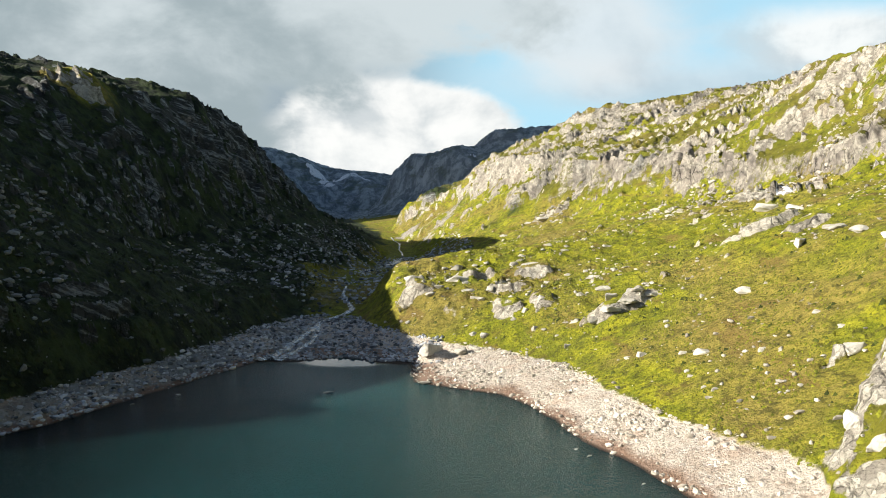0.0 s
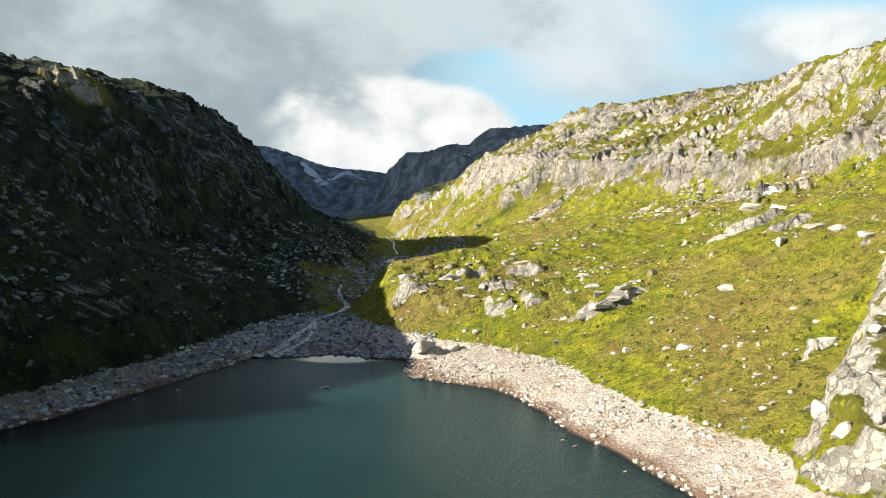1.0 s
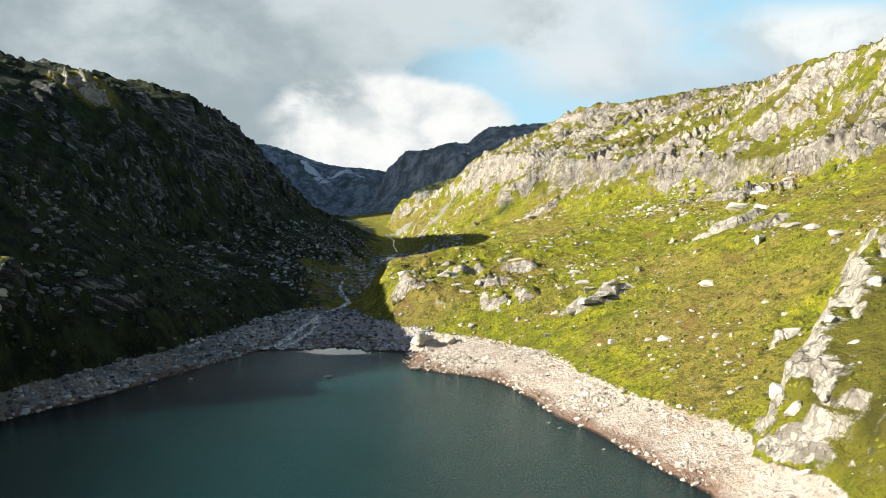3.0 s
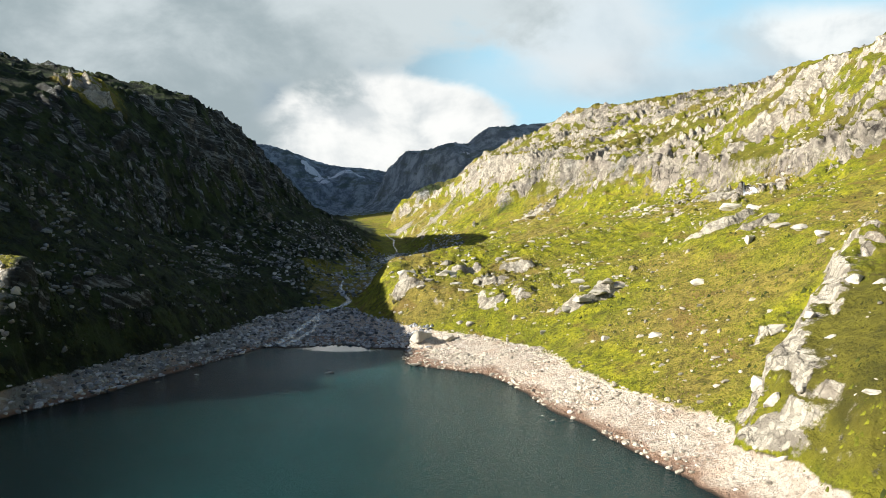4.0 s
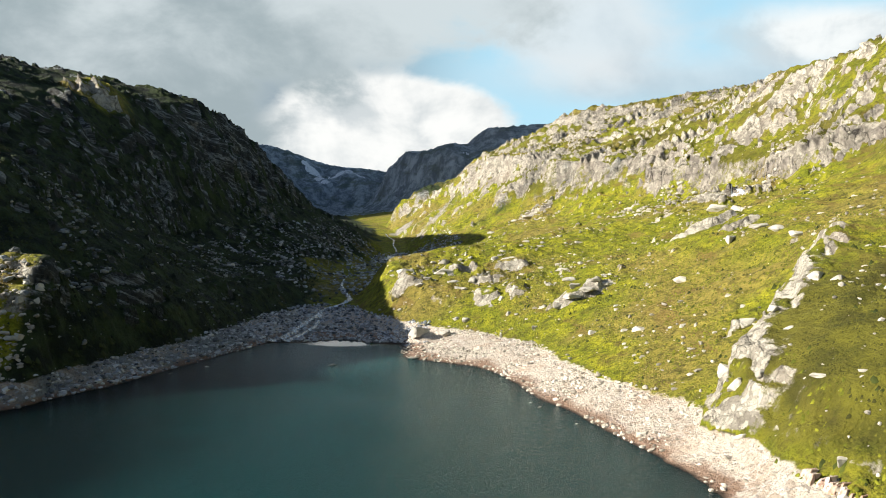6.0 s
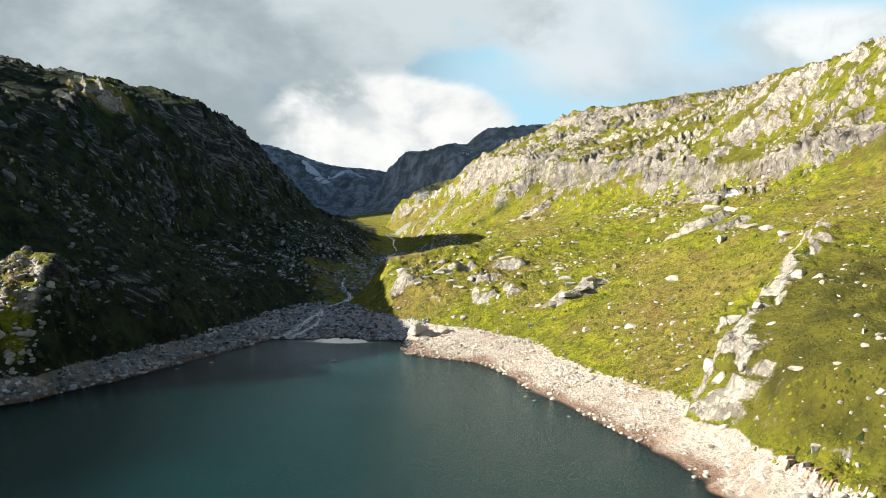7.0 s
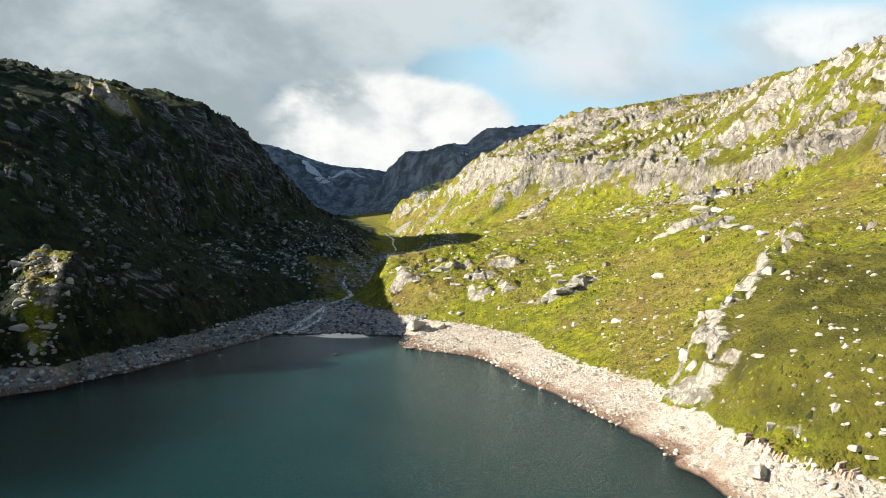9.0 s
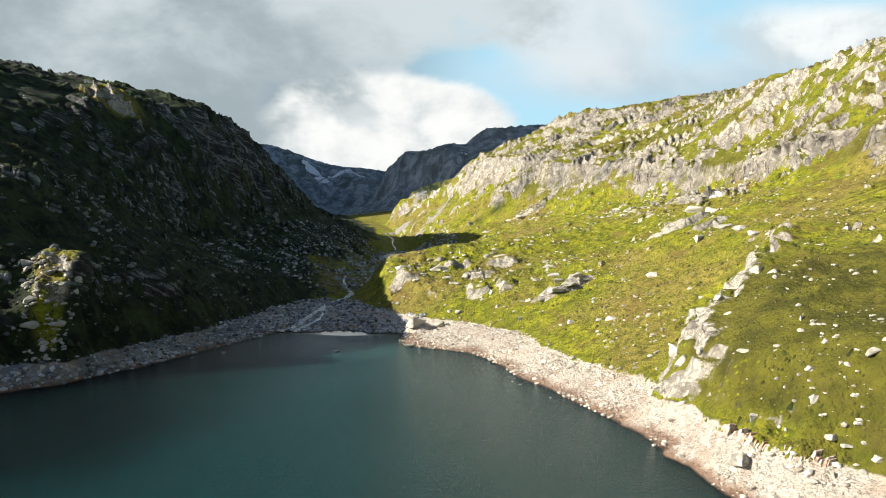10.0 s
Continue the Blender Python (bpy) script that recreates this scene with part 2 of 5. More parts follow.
def rock_material():
    m, n = material("weathered_rock")
    pos = n.add("ShaderNodeNewGeometry").outputs["Position"]
    own = n.add("ShaderNodeObjectInfo").outputs["Random"]
    stone, mid, grain, seams, cracks = stone_colour(n, pos)
    stone = n.mix(0.55, stone, n.mix(own, (0.36, 0.34, 0.295), (0.58, 0.55, 0.48)))
    up = n.add("ShaderNodeSeparateXYZ", (0, n.add("ShaderNodeNewGeometry").outputs["Normal"])).outputs[2]
    moss = n.math("MULTIPLY", n.ramp(up, 0.45, 0.85), n.ramp(n.noise(pos, 0.8, 5, 0.65), 0.47, 0.60))
    col = n.mix(n.math("MULTIPLY", moss, 0.2), stone, (0.13, 0.14, 0.03))
    finish(n, col, 0.88, n.bump(n.math("ADD", n.math("MULTIPLY", seams, 0.8), n.math("MULTIPLY", grain, 0.4)), 0.8, 0.3), 0.25)
    return m


def pebble_material(name, lo, hi):
    m, n = material(name)
    geo = n.add("ShaderNodeNewGeometry").outputs
    own = geo["Random Per Island"]
    col = n.mix(own, lo, hi)
    grain = n.noise(geo["Position"], 2.5, 5, 0.65)
    col = n.mix(n.ramp(grain, 0.35, 0.7, 0.0, 0.5), col, n.mix(1.0, col, (0.5, 0.48, 0.45), "MULTIPLY"))
    finish(n, col, 0.9, n.bump(grain, 0.6, 0.15), 0.2)
    return m


def water_material():
    m, n = material("lake_water")
    pos = n.add("ShaderNodeNewGeometry").outputs["Position"]
    sx, sy, sz = n.add("ShaderNodeSeparateXYZ", (0, pos)).outputs
    # a calm tongue under the inflow, rippled elsewhere
    dx, dy = n.math("DIVIDE", n.math("SUBTRACT", sx, -28.0), 17.0), n.math("DIVIDE", n.math("SUBTRACT", sy, 196.0), 13.0)
    calm = n.ramp(n.math("SQRT", n.math("ADD", n.math("MULTIPLY", dx, dx), n.math("MULTIPLY", dy, dy))), 1.05, 0.75)
    ripples = n.noise(n.scaled(pos, (1.0, 0.6, 1.0)), 1.9, 5, 0.65, 0.3)
    gusts = n.noise(pos, 0.02, 3, 0.5)
    strength = n.math("MULTIPLY", n.math("SUBTRACT", 1.0, n.math("MULTIPLY", calm, 0.97)), n.ramp(gusts, 0.3, 0.7, 0.5, 0.85))
    nb = n.add("ShaderNodeBump", ("Height", ripples), ("Strength", strength), ("Distance", 0.6)).outputs[0]
    skin = n.add("ShaderNodeBsdfPrincipled", ("Base Color", (0.0006, 0.0035, 0.0035, 1)), ("Roughness", n.math("SUBTRACT", 0.1, n.math("MULTIPLY", calm, 0.07))), ("Normal", nb), ("Specular IOR Level", 0.25), ("IOR", 1.333))
    # daylight spreads sideways in the clear water, of which little comes back up
    murk = n.mix(n.noise(pos, 0.012, 4, 0.55), (0.09, 0.54, 0.62), (0.11, 0.64, 0.65))
    body = n.add("ShaderNodeSubsurfaceScattering", ("Color", murk), ("Scale", 1.0), ("Radius", (10.0, 30.0, 30.0)))
    # body colour painted darker towards the shaded left shore, brighter in open water
    lit_share = n.ramp(n.math("ADD", sx, n.math("MULTIPLY", n.math("SUBTRACT", n.noise(pos, 0.02, 4), 0.5), 60.0)), -64.0, -20.0, 0.003, 0.038)
    # brighter patch by the inflow, painted in for sky light on the water
    lit_patch = n.math("ADD", n.math("POWER", n.math("DIVIDE", n.math("ADD", sx, 30.0), 34.0), 2.0), n.math("POWER", n.math("DIVIDE", n.math("SUBTRACT", sy, 178.0), 42.0), 2.0))
    lit_share = n.math("ADD", lit_share, n.ramp(lit_patch, 1.3, 0.0, 0.0, 0.03))
    both = n.add("ShaderNodeMixShader", (0, lit_share), (1, skin.outputs[0]), (2, body.outputs[0]))
    n.add("ShaderNodeOutputMaterial", (0, both.outputs[0]))
    return m


def stream_material():
    m, n = material("stream_water")
    pos = n.add("ShaderNodeNewGeometry").outputs["Position"]
    foam = n.ramp(n.noise(pos, 0.55, 6, 0.7, 0.8), 0.48, 0.60)
    col = n.mix(foam, (0.012, 0.020, 0.022), (0.60, 0.66, 0.68))
    finish(n, col, n.mix(foam, (0.08,) * 3, (0.7,) * 3), n.bump(n.noise(pos, 1.5, 5, 0.6), 0.6, 0.3), 0.5)
    return m


def snow_material(name):
    m, n = material(name)
    pos = n.add("ShaderNodeNewGeometry").outputs["Position"]
    finish(n, n.mix(n.ramp(n.noise(pos, 0.4, 5, 0.6), 0.35, 0.7), (0.62, 0.64, 0.66), (0.82, 0.84, 0.86)), 0.6, n.bump(n.noise(pos, 0.8, 4), 0.5, 0.3))
    return m


M_GROUND, M_ROCK, M_WATER, M_STREAM, M_SNOW = ground_material("mountain_ground"), rock_material(), water_material(), stream_material(), snow_material("old_snow")
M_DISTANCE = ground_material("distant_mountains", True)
M_TUFT = pebble_material("grass_tufts", (0.075, 0.085, 0.008), (0.21, 0.215, 0.016))
M_SERE_TUFT = pebble_material("dry_tufts", (0.04, 0.040, 0.007), (0.105, 0.100, 0.013))
# tussocks coloured dark to carry the shade of the left slope
M_DARK_TUFT = pebble_material("shade_dark_tufts", (0.009, 0.013, 0.005), (0.040, 0.050, 0.012))
M_SHRUB = pebble_material("dwarf_shrubs", (0.022, 0.032, 0.006), (0.085, 0.100, 0.014))
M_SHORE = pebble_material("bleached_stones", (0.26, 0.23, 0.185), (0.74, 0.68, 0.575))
# greyer, bluer shore stones: the cool of the shade is in their colour
M_GRAVEL = pebble_material("shade_grey_gravel", (0.045, 0.05, 0.054), (0.60, 0.62, 0.64))
# field stones in a darker copy, painted for the shaded slope
M_TALUS = pebble_material("shade_dark_talus", (0.05, 0.056, 0.055), (0.29, 0.31, 0.30))
M_FIELD = pebble_material("field_stones", (0.24, 0.22, 0.18), (0.54, 0.50, 0.43))

# ---- the land ----
SHUFFLE = np.random.RandomState(7).permutation(4096).astype(np.int32)
GRAD_X, GRAD_Y = (f(np.arange(4096) * (2 * math.pi / 4096)).astype(np.float32) for f in (np.cos, np.sin))


def perlin(x, y, seed=0):
    x, y = np.asarray(x, np.float32), np.asarray(y, np.float32)
    ix, iy = np.floor(x), np.floor(y)
    fx, fy = x - ix, y - iy
    ix, iy = ix.astype(np.int32) + seed * 131, iy.astype(np.int32)
    u, v = fx * fx * fx * (fx * (fx * 6 - 15) + 10), fy * fy * fy * (fy * (fy * 6 - 15) + 10)
    west, east = SHUFFLE[ix & 4095], SHUFFLE[(ix + 1) & 4095]

    def corner(column, a, b):
        k = SHUFFLE[(column + iy + b) & 4095]
        return GRAD_X[k] * (fx - a) + GRAD_Y[k] * (fy - b)

    low = corner(west, 0, 0)
    low += (corner(east, 1, 0) - low) * u
    high = corner(west, 0, 1)
    high += (corner(east, 1, 1) - high) * u
    return (low + (high - low) * v) * 1.5


def fbm(x, y, size, octaves, seed=0, gain=0.5, ridged=False):
    """Noise of about -1 to 1 (ridged: 0 to 1), its largest lumps of that size in metres."""
    out, amp, total = 0.0, 1.0, 0.0
    for k in range(octaves):
        p = perlin(x / size + 17.3 * k, y / size - 9.1 * k, seed + k)
        out, total = out + amp * ((1 - np.abs(p)) ** 2 if ridged else p), total + amp
        size, amp = size / 2.03, amp * gain
    return out / total


SPIN = np.random.RandomState(9).normal(0, 1, (4096, 3)).astype(np.float32)
GRAD_3 = SPIN / np.linalg.norm(SPIN, axis=1, keepdims=True)


def perlin3(p, seed=0):
    """Gradient noise of about -1 to 1 at points in space."""
    p = np.asarray(p, np.float32)
    cell = np.floor(p)
    f = p - cell
    i, j, k = (cell[:, a].astype(np.int32) for a in range(3))
    u, v, w = (f[:, a] ** 3 * (f[:, a] * (f[:, a] * 6 - 15) + 10) for a in range(3))
    total = np.zeros(len(p), np.float32)
    for a in (0, 1):
        ha = SHUFFLE[(i + a + seed * 131) & 4095]
        for b in (0, 1):
            hb = SHUFFLE[(ha + j + b) & 4095]
            for c in (0, 1):
                g = GRAD_3[SHUFFLE[(hb + k + c) & 4095]]
                dot = g[:, 0] * (f[:, 0] - a) + g[:, 1] * (f[:, 1] - b) + g[:, 2] * (f[:, 2] - c)
                total += dot * (u if a else 1 - u) * (v if b else 1 - v) * (w if c else 1 - w)
    return total * 1.7


def fbm3(p, size, octaves, seed=0, gain=0.5):
    out, amp, total = 0.0, 1.0, 0.0
    for k in range(octaves):
        out, total = out + amp * perlin3(p / size + 11.7 * k, seed + k), total + amp
        size, amp = size / 2.03, amp * gain
    return out / total


def stepped(v, steps, edge=0.75):
    """Noise split into flat treads with sharp risers between."""
    h = v * steps
    f = h - np.floor(h)
    return (np.floor(h) + smooth(f, edge, 1.0) + 0.25 * f) / steps


def joints(v, edge=0.8):
    """A saw about zero: slabs that lean out, then break off."""
    f = v - np.floor(v)
    return np.minimum(f / edge, 1) - smooth(f, edge, 1.0) - 0.5


def rock_relief(p, size, west):
    """How far the bare rock stands out from the slope: blocks, bedding and upright joints on the sunlit side, long slabs falling up the valley on the other."""
    x, y, z = p.T
    warp = fbm3(p, 26, 2, 141)
    blocks = 2.2 * stepped(fbm3(p * (1, 1, 1.4), 15, 4, 143, 0.5), 2.5, 0.6)
    bedding = joints((z + 0.14 * y + 0.10 * x) / (4.6 * size) + 1.5 * warp)
    upright = joints((y + 0.35 * x) / (7.0 * size) + 1.7 * warp + 0.05 * z)
    slabs = joints((z + 0.55 * y) / (6.5 * size) + 1.1 * warp)
    ribs = joints((0.7 * y - 0.5 * z) / (5.0 * size) + 1.6 * warp)
    fine = fbm3(p, 2.6, 2, 149)
    calm = 1 - 0.75 * smooth(z, 66, 92)
    return size * np.where(west, calm * 0.9 * blocks + 1.5 * slabs + 0.5 * ribs, 1.25 * blocks + 1.1 * bedding + 0.35 * upright) + 0.4 * fine + 0.25


def smooth(v, lo, hi):
    t = np.clip((v - lo) / (hi - lo), 0, 1)
    return t * t * (3 - 2 * t)


# Cross-sections of the valley, by the distance y up the valley. Each side has nine breaks of slope, from the water's edge outwards:
# edge, top of the bare shore, first rise, lower slope, upper slope, foot of the crags, brow, ridge, and the plateau behind.
RIGHT_X = {
    -100: (62, 74, 82, 105, 135, 165, 182, 220, 400), 40: (44, 58, 66, 88, 118, 150, 165, 200, 380), 65: (42, 53, 64, 86, 115, 150, 166, 202, 380),
    95: (33, 46, 60, 84, 110, 150, 166, 203, 380), 118: (25, 39, 56, 80, 105, 148, 166, 205, 380), 140: (20, 33, 53, 76, 100, 148, 166, 205, 380),
    153: (13, 32, 51, 74, 97, 146, 166, 205, 380), 166: (-7, 30, 49, 72, 93, 145, 166, 205, 380), 190: (-9, 14, 34, 62, 88, 145, 166, 206, 380),
    208: (-12, -2, 16, 50, 84, 144, 166, 206, 380),
}
RIGHT_Z = {
    -100: (0, 4.5, 14, 28, 42, 58, 80, 120, 160), 40: (0, 4.5, 14, 27, 40, 56, 76, 112, 160), 65: (0, 4.5, 13, 26, 39, 56, 76, 114, 160),
    95: (0, 4.5, 12, 27, 40, 57, 76, 116, 160), 118: (0, 4.5, 12.5, 27, 40, 57, 76, 117, 160), 140: (0, 4.5, 13.5, 26, 39, 57, 76, 118, 160),
    153: (0, 4.5, 14.5, 25, 38, 57, 75, 119, 160), 166: (0, 4.5, 15, 25, 37, 57, 75, 120, 160), 190: (0.1, 4.5, 13, 23.5, 38, 57, 74, 122, 160),
    208: (1.2, 5.4, 13, 22.5, 36, 57, 74, 122, 160),
}
RIGHT_MID_X = {
    235: (-26, -20, -9, 32, 66, 142, 166, 205, 380), 255: (-31, -26, -17, 18, 66, 141, 162, 204, 380),
    275: (-34, -28, -20, 4, 50, 140, 160, 203, 380), 295: (-36, -28, -12, 10, 60, 141, 159, 200, 380), 320: (-40, -30, -8, 30, 95, 140, 156, 198, 380),
    350: (-40, -25, 0, 50, 109, 128, 140, 200, 380), 420: (-38, -20, 10, 45, 90, 108, 124, 215, 390), 480: (-33, -10, 35, 60, 74, 92, 114, 235, 400),
}
RIGHT_MID_Z = {
    235: (3, 7, 17, 21, 28, 56, 73, 127, 168), 255: (4.5, 9, 19, 23, 31, 56, 72, 124, 168),
    275: (7, 13, 25, 30, 34, 56, 72, 127, 168), 295: (11, 14, 24, 29, 36, 56, 73, 125, 168), 320: (12.5, 14, 18, 27, 45, 57, 75, 127, 168),
    350: (13, 15, 20, 31, 48, 58, 76, 130, 172), 420: (14, 18, 26, 36, 52, 66, 86, 138, 184), 480: (15, 22, 38, 46, 54, 68, 92, 148, 190),
}
RIGHT_FAR_X = {
    560: (-28, 0, 20, 40, 55, 68, 95, 220, 400), 700: (-28, -12, 3, 15, 30, 45, 70, 132, 350), 900: (-55, -38, -20, -5, 10, 28, 54, 80, 300),
    1000: (-74, -66, -58, -44, -28, -9, 25, 58, 200), 1060: (-90, -60, -30, 10, 40, 75, 110, 160, 350), 1250: (-160, -120, -60, 0, 60, 120, 180, 240, 400),
    1500: (-215, -185, -165, -150, -138, -122, -104, -70, 60), 2000: (-240, -220, -205, -190, -175, -160, -140, -100, 60),
}
RIGHT_FAR_Z = {
    560: (16, 28, 40, 53, 64, 80, 104, 155, 190), 700: (22, 34, 50, 62, 72, 88, 120, 164, 199), 900: (41, 52, 62, 70, 80, 100, 128, 152, 200),
    1000: (50, 58, 74, 92, 107, 117, 123, 148, 204), 1060: (54, 58, 66, 76, 90, 112, 140, 165, 200), 1250: (70, 74, 80, 90, 105, 125, 150, 180, 230),
    1500: (88, 92, 97, 108, 125, 150, 188, 227, 241), 2000: (120, 126, 135, 150, 170, 195, 225, 250, 290),
}
LEFT_X = {
    -100: (-140, -150, -156, -170, -190, -210, -240, -300, -450), 60: (-108, -118, -123, -134, -150, -170, -205, -270, -430), 100: (-86, -96, -101, -112, -126, -146, -180, -250, -430),
    125: (-72, -80, -86, -97, -110, -130, -165, -250, -430), 165: (-60, -69, -74, -87, -103, -124, -165, -250, -430), 190: (-52, -65, -72, -90, -109, -130, -168, -250, -430),
    210: (-52, -65, -72, -92, -114, -134, -172, -250, -430), 260: (-50, -59, -66, -90, -116, -134, -170, -250, -430), 300: (-42, -52, -64, -93, -121, -137, -176, -250, -430),
    350: (-44, -54, -70, -98, -120, -138, -172, -240, -430), 420: (-48, -58, -75, -98, -117, -130, -150, -175, -300),
}
LEFT_Z = {
    -100: (0, 4.5, 8, 10, 12, 14, 18, 25, 60), 60: (0, 4.5, 8, 10, 12, 14, 18, 25, 60), 100: (0, 4.5, 11, 14, 16, 19, 24, 31, 70),
    125: (0, 4.5, 15, 24, 33, 43, 53, 66, 102), 165: (0, 4.5, 13, 25, 35, 53, 70, 98, 125), 190: (0.1, 4.5, 12, 25, 38, 57, 75, 102, 130),
    210: (1, 4.8, 12, 25, 40, 59, 79, 107, 136), 260: (4, 6, 14, 20, 34, 60, 90, 122, 148), 300: (11, 13, 17, 22, 35, 64, 100, 130, 150),
    350: (13, 16, 22, 30, 46, 74, 108, 130, 150), 420: (14, 19, 30, 42, 56, 84, 121, 128, 150),
}
LEFT_FAR_X = {
    505: (-52, -62, -78, -98, -116, -128, -142, -165, -300), 600: (-55, -66, -84, -105, -122, -134, -148, -170, -300), 700: (-55, -72, -95, -115, -132, -145, -158, -185, -320),
    900: (-85, -105, -130, -155, -175, -190, -205, -240, -360), 1020: (-120, -140, -160, -185, -205, -225, -245, -280, -400), 1250: (-165, -190, -215, -240, -262, -282, -302, -340, -450),
    1500: (-220, -245, -280, -310, -335, -355, -375, -410, -540), 2000: (-245, -265, -300, -330, -360, -390, -420, -480, -620),
}
LEFT_FAR_Z = {
    505: (15, 20, 34, 48, 60, 80, 108, 122, 150), 600: (17, 24, 40, 54, 66, 80, 98, 115, 150), 700: (22, 33, 48, 58, 68, 80, 95, 115, 150),
    900: (42, 48, 53, 58, 66, 75, 84, 96, 125), 1020: (54, 56, 59, 63, 70, 77, 86, 100, 140), 1250: (70, 72, 75, 80, 90, 107, 132, 167, 215),
    1500: (88, 90, 92, 98, 112, 135, 165, 205, 260), 2000: (120, 122, 126, 134, 150, 175, 205, 245, 300),
}
# how much bare rock shows at each break of slope
BARE_RIGHT, BARE_LEFT = (0, 0.02, 0.12, 0.14, 0.16, 0.34, 0.46, 0.70, 0.50, 0.62, 0.52), (0, 0.18, 0.42, 0.30, 0.32, 0.46, 0.56, 0.60, 0.46, 0.42, 0.32)


def flank(x, y, xs, zs, side, bare):
    """Height and bareness of one side of the valley. side: 1 for x growing outwards, -1 for falling."""
    ys = np.array(sorted(xs), float)
    X = [np.interp(y, ys, [xs[k][i] for k in sorted(xs)]) * side for i in range(9)]
    Z = [np.interp(y, ys, [zs[k][i] for k in sorted(zs)]) for i in range(9)]
    # the crag stands sheer over its foot; above its brow a shelf, then the upper slope
    sheer = smooth(fbm(y, 0 * y, 48, 3, 15), -0.45, 0.25) * (1 - smooth(y, 600, 850)) if side > 0 else 0.0
    X[6] = X[6] - 0.55 * sheer * (X[6] - X[5])
    X.insert(7, X[6] + 0.35 * (X[7] - X[6]))
    Z.insert(7, Z[6] + (0.35 - 0.11 * sheer) * (Z[7] - Z[6]))
    # turf and scree lie banked against the lower half of the crag
    X.insert(6, X[5] + 0.75 * (X[6] - X[5]))
    Z.insert(6, Z[5] + (0.75 - 0.33 * sheer) * (Z[6] - Z[5]))
    u, z, cover = x * side, np.array(Z[0], float), np.full_like(x, bare[0])
    for i in range(10):
        run = np.maximum(X[i + 1] - X[i], 0.5)
        t = np.clip((u - X[i]) / run, 0, 1)
        z = z + (Z[i + 1] - Z[i]) * t
        cover = cover + (bare[i + 1] - bare[i]) * t
    beyond = np.maximum(u - X[10], 0)
    return X[0], z + 0.08 * beyond, cover, u - X[0]


ALL_RX, ALL_RZ = {**RIGHT_X, **RIGHT_MID_X, **RIGHT_FAR_X}, {**RIGHT_Z, **RIGHT_MID_Z, **RIGHT_FAR_Z}
ALL_LX, ALL_LZ = {**LEFT_X, **LEFT_FAR_X}, {**LEFT_Z, **LEFT_FAR_Z}


def xmid(y):
    return np.interp(y, (0, 250, 600, 900, 1300, 2000), (-20, -38, -42, -70, -165, -240))


def bluff_lie(x, y):
    """The nose of rock and turf on the far shore: sheer towards the lake, sloping gently the other way."""
    east = x - (-87 + (125 - y) * 0.24) + 2.5 * fbm(x, y, 8, 3, 37)
    return np.where(east > 0, 1 - smooth(east, 0, 6), 1 - smooth(-east, 1, 17)) * smooth(y, 99, 123) * (1 - smooth(y, 127, 142))


